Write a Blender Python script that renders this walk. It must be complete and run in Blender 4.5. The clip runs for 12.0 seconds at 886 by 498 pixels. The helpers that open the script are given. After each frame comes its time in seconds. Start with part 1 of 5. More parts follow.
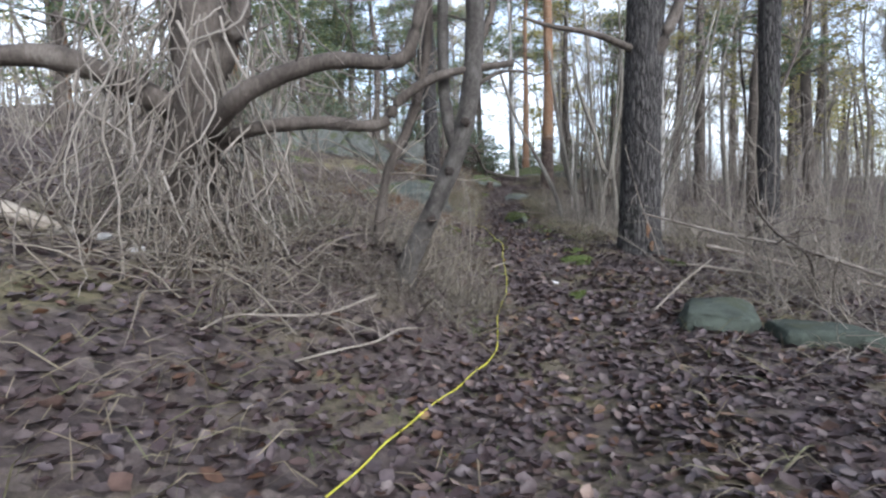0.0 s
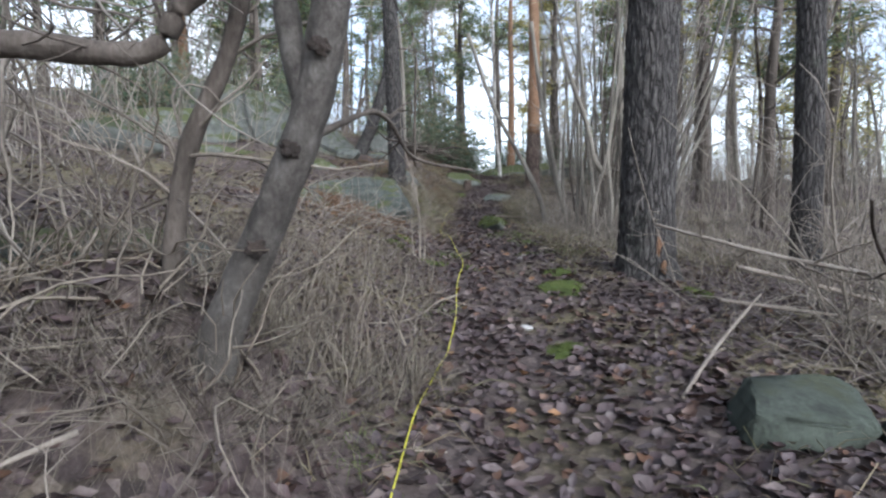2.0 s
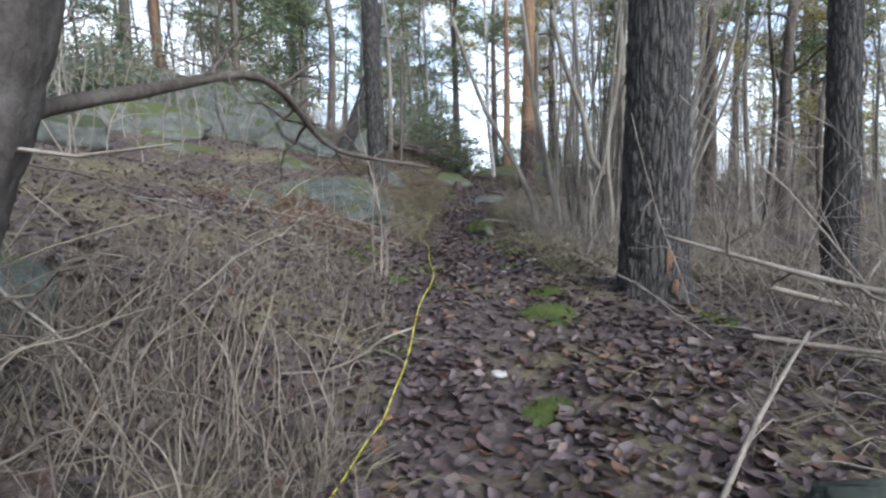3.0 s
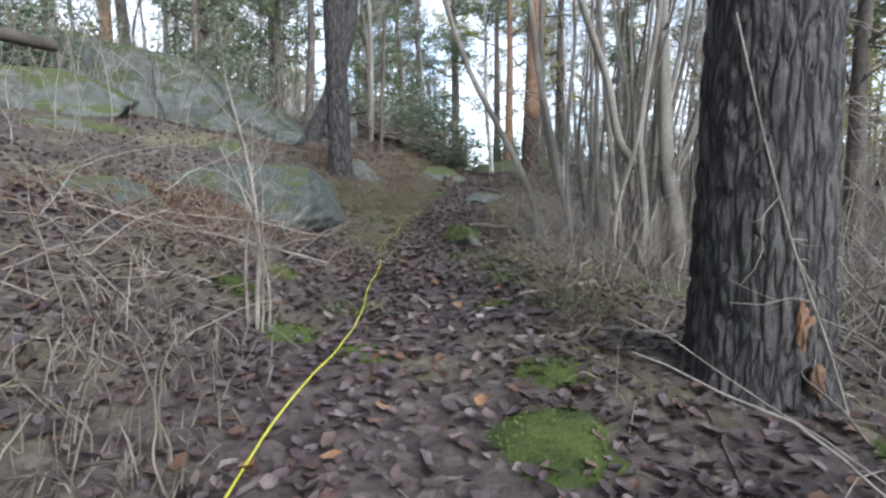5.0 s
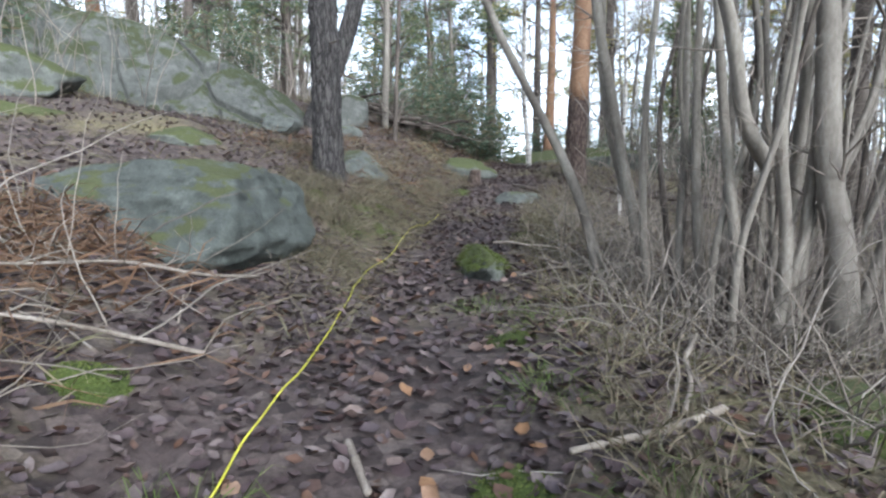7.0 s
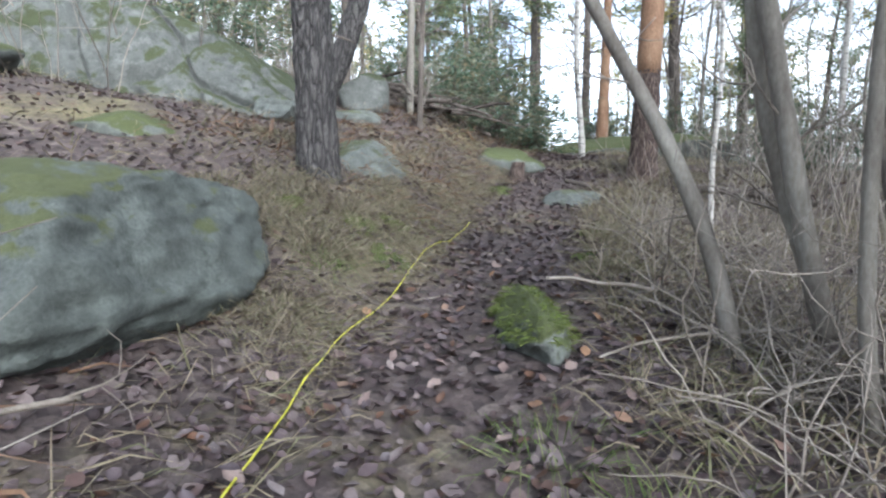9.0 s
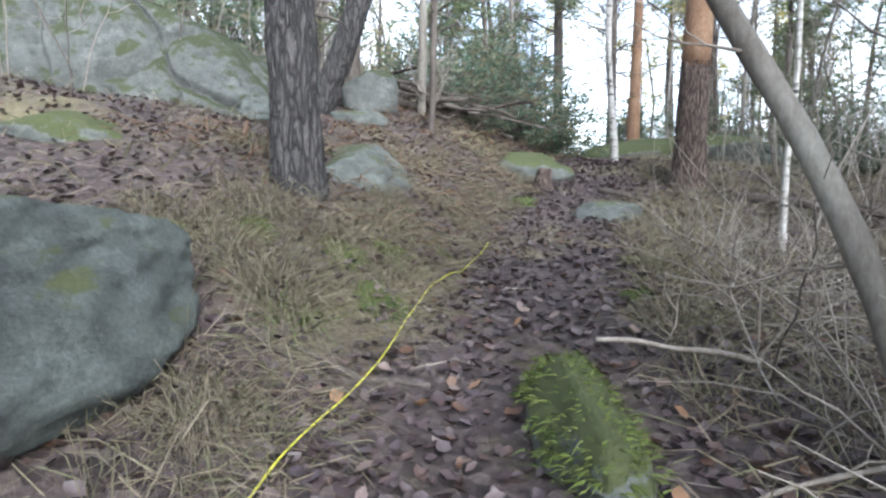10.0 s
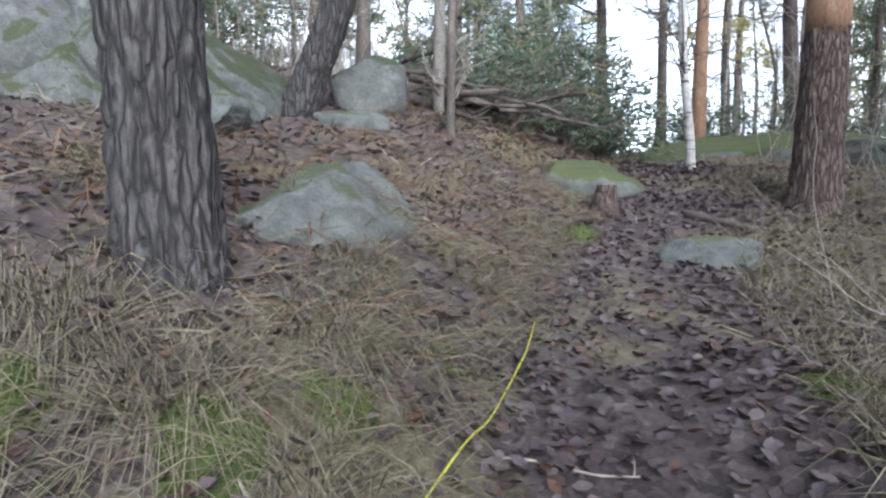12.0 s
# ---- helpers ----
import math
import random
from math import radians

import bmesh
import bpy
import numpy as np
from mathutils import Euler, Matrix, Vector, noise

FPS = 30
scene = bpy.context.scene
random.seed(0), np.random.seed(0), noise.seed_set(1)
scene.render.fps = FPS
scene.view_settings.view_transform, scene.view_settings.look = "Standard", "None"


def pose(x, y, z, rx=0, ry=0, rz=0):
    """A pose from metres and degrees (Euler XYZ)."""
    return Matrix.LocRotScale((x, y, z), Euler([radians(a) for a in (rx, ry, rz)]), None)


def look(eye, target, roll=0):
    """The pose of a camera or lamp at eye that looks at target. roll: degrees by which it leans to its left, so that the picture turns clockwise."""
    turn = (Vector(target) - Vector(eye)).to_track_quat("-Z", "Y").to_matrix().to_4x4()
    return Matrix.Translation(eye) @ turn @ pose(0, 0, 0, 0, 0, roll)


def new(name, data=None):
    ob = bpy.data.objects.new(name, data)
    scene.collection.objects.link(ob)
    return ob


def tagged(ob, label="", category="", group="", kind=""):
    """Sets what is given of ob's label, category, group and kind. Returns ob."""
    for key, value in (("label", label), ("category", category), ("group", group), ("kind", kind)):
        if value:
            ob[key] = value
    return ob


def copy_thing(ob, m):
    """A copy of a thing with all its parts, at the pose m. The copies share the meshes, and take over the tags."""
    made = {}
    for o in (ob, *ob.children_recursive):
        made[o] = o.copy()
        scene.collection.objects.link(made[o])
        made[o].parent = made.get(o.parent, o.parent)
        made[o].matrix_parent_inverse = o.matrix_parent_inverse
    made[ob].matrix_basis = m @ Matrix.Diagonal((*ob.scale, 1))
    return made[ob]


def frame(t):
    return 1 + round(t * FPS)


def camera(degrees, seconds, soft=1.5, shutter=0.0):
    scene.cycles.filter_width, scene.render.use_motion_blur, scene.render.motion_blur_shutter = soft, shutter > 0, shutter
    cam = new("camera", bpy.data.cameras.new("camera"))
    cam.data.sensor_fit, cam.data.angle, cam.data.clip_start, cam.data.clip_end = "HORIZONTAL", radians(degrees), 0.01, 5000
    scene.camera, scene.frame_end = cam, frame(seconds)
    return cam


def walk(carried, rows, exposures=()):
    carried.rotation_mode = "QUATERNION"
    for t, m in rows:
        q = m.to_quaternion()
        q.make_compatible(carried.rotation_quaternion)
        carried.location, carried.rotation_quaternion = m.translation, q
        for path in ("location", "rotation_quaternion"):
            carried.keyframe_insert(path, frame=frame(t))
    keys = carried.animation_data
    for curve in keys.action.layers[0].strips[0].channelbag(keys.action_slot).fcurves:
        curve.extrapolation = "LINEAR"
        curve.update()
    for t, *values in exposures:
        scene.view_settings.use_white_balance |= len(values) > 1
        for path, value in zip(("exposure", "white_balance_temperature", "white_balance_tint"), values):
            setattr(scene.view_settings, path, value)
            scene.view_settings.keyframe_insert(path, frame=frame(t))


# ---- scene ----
cam = camera(78.0, 12.0, soft=2.4)
PATH = [
    (0, (0.841, 0.787, 0.819), (0.901, 2.781, 0.682), -1.2),
    (0.5, (0.988, 1.38, 0.851), (1.054, 3.374, 0.721), -1.0),
    (1, (1.119, 1.829, 0.878), (1.206, 3.823, 0.743), -1.1),
    (1.5, (1.252, 2.27, 0.89), (1.35, 4.263, 0.751), -1.1),
    (2, (1.44, 2.737, 0.881), (1.533, 4.73, 0.742), -0.9),
    (2.5, (1.654, 3.248, 0.903), (1.742, 5.242, 0.768), -1.0),
    (3, (1.786, 3.683, 0.923), (1.878, 5.677, 0.787), -0.9),
    (3.2, (1.879, 3.849, 0.916), (1.967, 5.842, 0.783), -1.5),
    (4.8, (2.255, 5.56, 0.956), (2.34, 7.553, 0.819), -0.1),
    (5, (2.284, 5.78, 0.95), (2.359, 7.774, 0.81), -0.1),
    (5.5, (2.385, 6.276, 1.003), (2.433, 8.269, 0.852), 0.3),
    (6, (2.499, 6.798, 1.059), (2.513, 8.791, 0.899), 0.3),
    (6.5, (2.532, 7.31, 1.139), (2.503, 9.302, 0.967), 0.4),
    (7, (2.587, 7.777, 1.175), (2.525, 9.767, 0.993), 0.4),
    (7.2, (2.601, 7.967, 1.191), (2.533, 9.959, 1.025), 0.4),
    (8.8, (2.637, 9.375, 1.293), (2.439, 11.353, 1.074), 0.2),
    (9, (2.62, 9.553, 1.322), (2.409, 11.53, 1.101), 0.1),
    (9.5, (2.606, 10.045, 1.322), (2.365, 12.019, 1.105), -0.1),
    (10, (2.571, 10.545, 1.413), (2.289, 12.514, 1.204), -0.1),
    (10.5, (2.446, 11.048, 1.547), (2.081, 13.005, 1.35), -0.4),
    (11, (2.361, 11.569, 1.603), (1.975, 13.521, 1.4), -0.6),
    (11.5, (2.353, 12.01, 1.644), (1.945, 13.957, 1.439), -1.0),
    (12, (2.386, 12.446, 1.675), (1.986, 14.394, 1.462), -1.0),
]
walk(cam, [(t, look(eye, target, roll)) for t, eye, target, roll in PATH], exposures=((0, 1.42, 5610, 9), (5, 1.6, 5560, 7), (7, 1.85, 5560, 7), (10, 2.2, 5530, 7), (12, 2.02, 5460, 11)))

# ---- world and light ----
world = bpy.data.worlds.new("sky")
scene.world = world
world.use_nodes = True
wn = world.node_tree.nodes
wn.clear()
sky = wn.new("ShaderNodeTexSky")
sky.sky_type = 'NISHITA'
sky.sun_disc = False
SUN_ELEV, SUN_AZ = radians(32), radians(150)
sky.sun_elevation = SUN_ELEV
sky.sun_rotation = SUN_AZ
sky.air_density, sky.dust_density, sky.ozone_density = 1.0, 2.0, 1.0
bg = wn.new("ShaderNodeBackground")
bg.inputs["Strength"].default_value = 0.15
wo = wn.new("ShaderNodeOutputWorld")
wl = world.node_tree.links
grey = wn.new("ShaderNodeRGBToBW")
wl.new(sky.outputs[0], grey.inputs[0])
thin = wn.new("ShaderNodeMath")
thin.operation = 'MULTIPLY'
thin.inputs[1].default_value = 1.5
wl.new(grey.outputs[0], thin.inputs[0])
cloud = wn.new("ShaderNodeTexNoise")
cloud.inputs["Scale"].default_value, cloud.inputs["Detail"].default_value = 3.0, 7
wl.new(wn.new("ShaderNodeTexCoord").outputs["Generated"], cloud.inputs["Vector"])
cover = wn.new("ShaderNodeMapRange")
cover.inputs["From Min"].default_value, cover.inputs["From Max"].default_value = 0.35, 0.6
cover.inputs["To Min"].default_value, cover.inputs["To Max"].default_value = 0.35, 0.95
wl.new(cloud.outputs["Fac"], cover.inputs["Value"])
veil = wn.new("ShaderNodeMix")
veil.data_type = 'RGBA'
wl.new(cover.outputs[0], veil.inputs[0])
wl.new(sky.outputs[0], veil.inputs[6])
wl.new(thin.outputs[0], veil.inputs[7])
wl.new(veil.outputs[2], bg.inputs["Color"])
world.node_tree.links.new(bg.outputs[0], wo.inputs["Surface"])
sun_data = bpy.data.lights.new("sun", 'SUN')
sun_data.energy, sun_data.angle, sun_data.color = 1.0, radians(35), (1.0, 0.93, 0.84)
sun = new("sun", sun_data)
sun_dir = Vector((math.sin(SUN_AZ) * math.cos(SUN_ELEV), math.cos(SUN_AZ) * math.cos(SUN_ELEV), math.sin(SUN_ELEV)))
sun.matrix_world = look(sun_dir * 60, (0, 0, 0))


# ---- materials ----
def ramp(nt, fac, stops):
    r = nt.nodes.new("ShaderNodeValToRGB")
    while len(r.color_ramp.elements) < len(stops):
        r.color_ramp.elements.new(0.5)
    for e, (p, c) in zip(r.color_ramp.elements, stops):
        e.position, e.color = p, (*c, 1)
    nt.links.new(fac, r.inputs[0])
    return r.outputs[0]


def noise_tex(nt, coord, scale, detail=6, rough=0.6, stretch=None):
    n = nt.nodes.new("ShaderNodeTexNoise")
    n.inputs["Scale"].default_value, n.inputs["Detail"].default_value, n.inputs["Roughness"].default_value = scale, detail, rough
    if stretch:
        m = nt.nodes.new("ShaderNodeMapping")
        m.inputs["Scale"].default_value = stretch
        nt.links.new(coord, m.inputs[0])
        coord = m.outputs[0]
    nt.links.new(coord, n.inputs["Vector"])
    return n.outputs["Fac"]


def mix(nt, fac, a, b, mode='MIX'):
    m = nt.nodes.new("ShaderNodeMix")
    m.data_type, m.blend_type = 'RGBA', mode
    for sock, v in ((m.inputs[0], fac), (m.inputs[6], a), (m.inputs[7], b)):
        if isinstance(v, (int, float)):
            sock.default_value = v
        elif isinstance(v, tuple):
            sock.default_value = (*v, 1)
        else:
            nt.links.new(v, sock)
    return m.outputs[2]


def base_mat(name, rough=0.85):
    m = bpy.data.materials.new(name)
    m.use_nodes = True
    nt = m.node_tree
    b = nt.nodes["Principled BSDF"]
    b.inputs["Roughness"].default_value = rough
    b.inputs["Specular IOR Level"].default_value = 0.3
    co = nt.nodes.new("ShaderNodeTexCoord").outputs["Object"]
    return m, nt, b, co


def bump(nt, b, height, strength, dist):
    n = nt.nodes.new("ShaderNodeBump")
    n.inputs["Strength"].default_value, n.inputs["Distance"].default_value = strength, dist
    nt.links.new(height, n.inputs["Height"])
    nt.links.new(n.outputs[0], b.inputs["Normal"])


def mat_two_scale(name, stops, scale, fine, tint, rough=0.85, stretch=None, bump_d=0.01):
    """Colour from a broad noise, multiplied by a fine grain, with relief."""
    m, nt, b, co = base_mat(name, rough)
    big = noise_tex(nt, co, scale, 5, 0.6, stretch)
    small = noise_tex(nt, co, fine, 6, 0.7, stretch)
    c = ramp(nt, big, stops)
    c = mix(nt, 1.0, c, ramp(nt, small, [(0.3, tint), (0.7, (1, 1, 1))]), 'MULTIPLY')
    nt.links.new(c, b.inputs["Base Color"])
    bump(nt, b, small, 0.7, bump_d)
    return m


def mat_islands(name, colours, rough=0.75, translucent=0.0, per_object=False):
    """A colour for each leaf, blade or needle bunch, with a little mottling."""
    m, nt, b, co = base_mat(name, rough)
    if per_object:
        rnd = nt.nodes.new("ShaderNodeObjectInfo").outputs["Random"]
    else:
        rnd = nt.nodes.new("ShaderNodeNewGeometry").outputs["Random Per Island"]
    stops = [(i / max(1, len(colours) - 1), c) for i, c in enumerate(colours)]
    c = ramp(nt, rnd, stops)
    g = noise_tex(nt, co, 35, 4, 0.7)
    c = mix(nt, 1.0, c, ramp(nt, g, [(0.3, (0.62, 0.6, 0.58)), (0.7, (1.1, 1.1, 1.1))]), 'MULTIPLY')
    nt.links.new(c, b.inputs["Base Color"])
    if translucent:
        out = nt.nodes["Material Output"]
        tr = nt.nodes.new("ShaderNodeBsdfTranslucent")
        nt.links.new(c, tr.inputs["Color"])
        ms = nt.nodes.new("ShaderNodeMixShader")
        ms.inputs[0].default_value = translucent
        nt.links.new(b.outputs[0], ms.inputs[1])
        nt.links.new(tr.outputs[0], ms.inputs[2])
        nt.links.new(ms.outputs[0], out.inputs["Surface"])
    return m


def mat_rock(name, grey, moss, cover, cracks=True):
    """Granite with lichen, cracks and moss on the faces that look up."""
    m, nt, b, co = base_mat(name, 0.9)
    big, mid, fine = noise_tex(nt, co, 1.3, 6), noise_tex(nt, co, 7, 8, 0.7), noise_tex(nt, co, 60, 6, 0.7)
    c = ramp(nt, mid, [(0.25, tuple(v * 0.45 for v in grey)), (0.5, grey), (0.75, tuple(min(1, v * 1.45) for v in grey))])
    lich = ramp(nt, noise_tex(nt, co, 4.2, 9, 0.75), [(0.53, (0, 0, 0)), (0.6, (1, 1, 1))])
    c = mix(nt, lich, c, tuple(min(1, v * 1.45) for v in grey))
    spots = ramp(nt, noise_tex(nt, co, 11, 7, 0.75), [(0.30, (0.28, 0.28, 0.27)), (0.38, (1, 1, 1))])
    c = mix(nt, 1.0, c, spots, 'MULTIPLY')
    c = mix(nt, 1.0, c, ramp(nt, fine, [(0.3, (0.6, 0.6, 0.62)), (0.7, (1.1, 1.1, 1.1))]), 'MULTIPLY')
    vor = nt.nodes.new("ShaderNodeTexVoronoi")
    vor.feature = 'DISTANCE_TO_EDGE'
    vor.inputs["Scale"].default_value = 1.1
    warp = nt.nodes.new("ShaderNodeVectorMath")
    warp.operation = 'MULTIPLY_ADD'
    warp.inputs[1].default_value = (0.5, 0.5, 0.5)
    wn2 = nt.nodes.new("ShaderNodeTexNoise")
    wn2.inputs["Scale"].default_value, wn2.inputs["Detail"].default_value = 2.0, 5
    nt.links.new(co, wn2.inputs["Vector"])
    nt.links.new(wn2.outputs["Color"], warp.inputs[0])
    nt.links.new(co, warp.inputs[2])
    nt.links.new(warp.outputs[0], vor.inputs["Vector"])
    crack = ramp(nt, vor.outputs["Distance"], [(0.0, (0.25, 0.24, 0.22)), (0.022, (1, 1, 1))])
    if cracks:
        c = mix(nt, 1.0, c, crack, 'MULTIPLY')
    sep = nt.nodes.new("ShaderNodeSeparateXYZ")
    nt.links.new(nt.nodes.new("ShaderNodeNewGeometry").outputs["Normal"], sep.inputs[0])
    add = nt.nodes.new("ShaderNodeMath")
    add.operation = 'MULTIPLY_ADD'
    add.inputs[1].default_value = 0.3
    nt.links.new(sep.outputs[2], add.inputs[0])
    nt.links.new(noise_tex(nt, co, 2.6, 9, 0.72), add.inputs[2])
    mask = ramp(nt, add.outputs[0], [(min(0.97, 1.0 - cover), (0, 0, 0)), (min(0.99, 1.07 - cover), (1, 1, 1))])
    mosscol = mix(nt, fine, tuple(v * 0.5 for v in moss), tuple(v * 1.4 for v in moss))
    c = mix(nt, mask, c, mosscol)
    nt.links.new(c, b.inputs["Base Color"])
    bump(nt, b, mix(nt, 0.5, mid, fine), 0.8, 0.03)
    return m


def mat_soil():
    """Soil under a mosaic of trodden leaves, with mossy and straw-coloured stretches."""
    m, nt, b, co = base_mat("forest_soil", 0.9)
    vor = nt.nodes.new("ShaderNodeTexVoronoi")
    vor.inputs["Scale"].default_value = 17
    nt.links.new(co, vor.inputs["Vector"])
    sep = nt.nodes.new("ShaderNodeSeparateColor")
    nt.links.new(vor.outputs["Color"], sep.inputs[0])
    c = ramp(nt, sep.outputs[0], [(0.0, (0.036, 0.027, 0.025)), (0.3, (0.075, 0.056, 0.052)), (0.55, (0.11, 0.085, 0.078)), (0.75, (0.068, 0.05, 0.046)), (1.0, (0.16, 0.128, 0.115))])
    patch = ramp(nt, noise_tex(nt, co, 0.8, 6, 0.65), [(0.5, (0, 0, 0)), (0.66, (1, 1, 1))])
    straw = ramp(nt, noise_tex(nt, co, 22, 6, 0.75), [(0.3, (0.07, 0.065, 0.03)), (0.5, (0.17, 0.145, 0.08)), (0.75, (0.27, 0.22, 0.14))])
    c = mix(nt, patch, c, straw)
    fine = noise_tex(nt, co, 45, 6, 0.7)
    c = mix(nt, 1.0, c, ramp(nt, fine, [(0.3, (0.5, 0.48, 0.46)), (0.7, (1.1, 1.1, 1.1))]), 'MULTIPLY')
    nt.links.new(c, b.inputs["Base Color"])
    bump(nt, b, mix(nt, 0.5, vor.outputs["Distance"], fine), 0.9, 0.04)
    return m


M_SOIL = mat_soil()
M_LEAF = mat_islands("fallen_leaves", [(0.033, 0.023, 0.023), (0.081, 0.055, 0.054), (0.051, 0.034, 0.035), (0.101, 0.075, 0.075), (0.060, 0.046, 0.050), (0.094, 0.048, 0.027), (0.073, 0.058, 0.061), (0.148, 0.116, 0.108), (0.042, 0.030, 0.030), (0.067, 0.048, 0.048)], 0.55)
M_LEAF_OB = mat_islands("fallen_leaf", [(0.09, 0.06, 0.055), (0.2, 0.15, 0.13), (0.13, 0.09, 0.08), (0.24, 0.13, 0.06), (0.19, 0.16, 0.155)], 0.55, 0, True)
M_GRASS = mat_islands("dry_grass", [(0.155, 0.132, 0.102), (0.24, 0.21, 0.167), (0.10, 0.084, 0.067), (0.18, 0.15, 0.118), (0.13, 0.113, 0.088)], 0.8, 0.2)
M_TUSSOCK = mat_islands("faded_tussock_grass", [(0.2, 0.165, 0.11), (0.12, 0.125, 0.06), (0.26, 0.215, 0.15), (0.16, 0.125, 0.085), (0.22, 0.19, 0.135)], 0.8, 0.2)
M_GREEN = mat_islands("green_grass", [(0.09, 0.14, 0.03), (0.13, 0.17, 0.05), (0.2, 0.2, 0.09)], 0.7, 0.2)
M_MOSS = mat_two_scale("moss", [(0.3, (0.035, 0.048, 0.013)), (0.6, (0.095, 0.12, 0.026)), (0.8, (0.11, 0.10, 0.045))], 6, 90, (0.35, 0.4, 0.3), 0.95, None, 0.02)
M_MOSSF = mat_islands("moss_tufts", [(0.05, 0.072, 0.014), (0.10, 0.125, 0.025), (0.085, 0.098, 0.028)], 0.9)
M_TWIG = mat_two_scale("grey_twig", [(0.3, (0.15, 0.125, 0.10)), (0.55, (0.26, 0.225, 0.19)), (0.75, (0.36, 0.33, 0.28))], 5, 70, (0.55, 0.52, 0.5), 0.85, None, 0.004)
M_VINE = mat_islands("dry_vines", [(0.17, 0.145, 0.12), (0.27, 0.235, 0.2), (0.11, 0.092, 0.078), (0.34, 0.305, 0.265)], 0.85)
M_CANE = mat_islands("pale_canes", [(0.15, 0.125, 0.1), (0.24, 0.205, 0.165), (0.1, 0.083, 0.068), (0.19, 0.155, 0.12)], 0.8)
M_HAZEL = mat_two_scale("hazel_bark", [(0.3, (0.115, 0.10, 0.085)), (0.5, (0.2, 0.18, 0.155)), (0.7, (0.29, 0.27, 0.23))], 4, 60, (0.6, 0.57, 0.52), 0.8, (1, 1, 0.4), 0.006)
M_GREYBARK = mat_two_scale("blotched_grey_bark", [(0.25, (0.042, 0.037, 0.033)), (0.45, (0.085, 0.075, 0.067)), (0.6, (0.115, 0.104, 0.094)), (0.75, (0.16, 0.15, 0.135))], 11, 60, (0.45, 0.43, 0.4), 0.9, (1, 1, 0.7), 0.02)
M_BARK_D = mat_two_scale("dark_bark", [(0.3, (0.055, 0.045, 0.037)), (0.55, (0.12, 0.10, 0.085)), (0.75, (0.2, 0.175, 0.15))], 6, 50, (0.45, 0.42, 0.4), 0.9, (1, 1, 0.4), 0.012)
M_CRACK = mat_two_scale("pine_bark_furrow", [(0.3, (0.02, 0.016, 0.014)), (0.7, (0.055, 0.04, 0.033))], 9, 60, (0.5, 0.48, 0.45), 0.95, None, 0.01)
def mat_bark(name, dark, mid, pale, across=26, along=7.0):
    """Plated bark: dark furrows round long flakes, with pale worn flecks and some green algae."""
    m, nt, b, co = base_mat(name, 0.92)
    mp = nt.nodes.new("ShaderNodeMapping")
    mp.inputs["Scale"].default_value = (across, across, along)
    nt.links.new(co, mp.inputs[0])
    wob = nt.nodes.new("ShaderNodeTexNoise")
    wob.inputs["Scale"].default_value, wob.inputs["Detail"].default_value = 0.7, 4
    nt.links.new(mp.outputs[0], wob.inputs["Vector"])
    add = nt.nodes.new("ShaderNodeVectorMath")
    add.operation = 'MULTIPLY_ADD'
    add.inputs[1].default_value = (1.6, 1.6, 1.6)
    nt.links.new(wob.outputs["Color"], add.inputs[0])
    nt.links.new(mp.outputs[0], add.inputs[2])
    vor = nt.nodes.new("ShaderNodeTexVoronoi")
    vor.feature = 'DISTANCE_TO_EDGE'
    vor.inputs["Scale"].default_value = 1.0
    nt.links.new(add.outputs[0], vor.inputs["Vector"])
    edge = vor.outputs["Distance"]
    flake = ramp(nt, noise_tex(nt, co, 9, 6, 0.7, (1, 1, 0.3)), [(0.3, dark), (0.48, mid), (0.64, mid), (0.78, pale)])
    algae = ramp(nt, noise_tex(nt, co, 3, 5, 0.7), [(0.56, (0, 0, 0)), (0.75, (0.5, 0.5, 0.5))])
    flake = mix(nt, algae, flake, (0.07, 0.085, 0.06))
    fine = noise_tex(nt, co, 70, 6, 0.7, (1, 1, 0.4))
    flake = mix(nt, 1.0, flake, ramp(nt, fine, [(0.3, (0.5, 0.48, 0.46)), (0.7, (1.15, 1.15, 1.15))]), 'MULTIPLY')
    c = mix(nt, ramp(nt, edge, [(0.02, (0, 0, 0)), (0.2, (1, 1, 1))]), tuple(v * 0.5 for v in dark), flake)
    nt.links.new(c, b.inputs["Base Color"])
    bump(nt, b, mix(nt, 0.3, ramp(nt, edge, [(0.0, (0, 0, 0)), (0.3, (1, 1, 1))]), fine), 1.0, 0.03)
    return m


M_PLATE = mat_bark("pine_bark", (0.045, 0.04, 0.038), (0.085, 0.077, 0.073), (0.24, 0.205, 0.18), 22, 3.6)
M_ORANGE = mat_two_scale("orange_pine_bark", [(0.3, (0.16, 0.085, 0.05)), (0.55, (0.235, 0.145, 0.088)), (0.75, (0.31, 0.21, 0.145))], 5, 45, (0.5, 0.46, 0.42), 0.85, (1, 1, 0.5), 0.01)
M_BIRCH = mat_two_scale("birch_bark", [(0.34, (0.05, 0.045, 0.04)), (0.44, (0.36, 0.335, 0.305)), (0.7, (0.52, 0.495, 0.46))], 9, 45, (0.7, 0.68, 0.65), 0.7, (0.6, 0.6, 2.2), 0.004)
M_NEEDLE = mat_islands("pine_needles", [(0.075, 0.112, 0.069), (0.112, 0.150, 0.081), (0.163, 0.188, 0.081), (0.094, 0.131, 0.094), (0.275, 0.250, 0.106)], 0.7, 0.4)
# Needles with sunlight painted in: yellower and brighter than the green ones.
M_NEEDLE_SUNLIT = mat_islands("sunlit_needles", [(0.213, 0.213, 0.081), (0.375, 0.319, 0.112), (0.150, 0.175, 0.075), (0.500, 0.388, 0.150)], 0.7, 0.45)
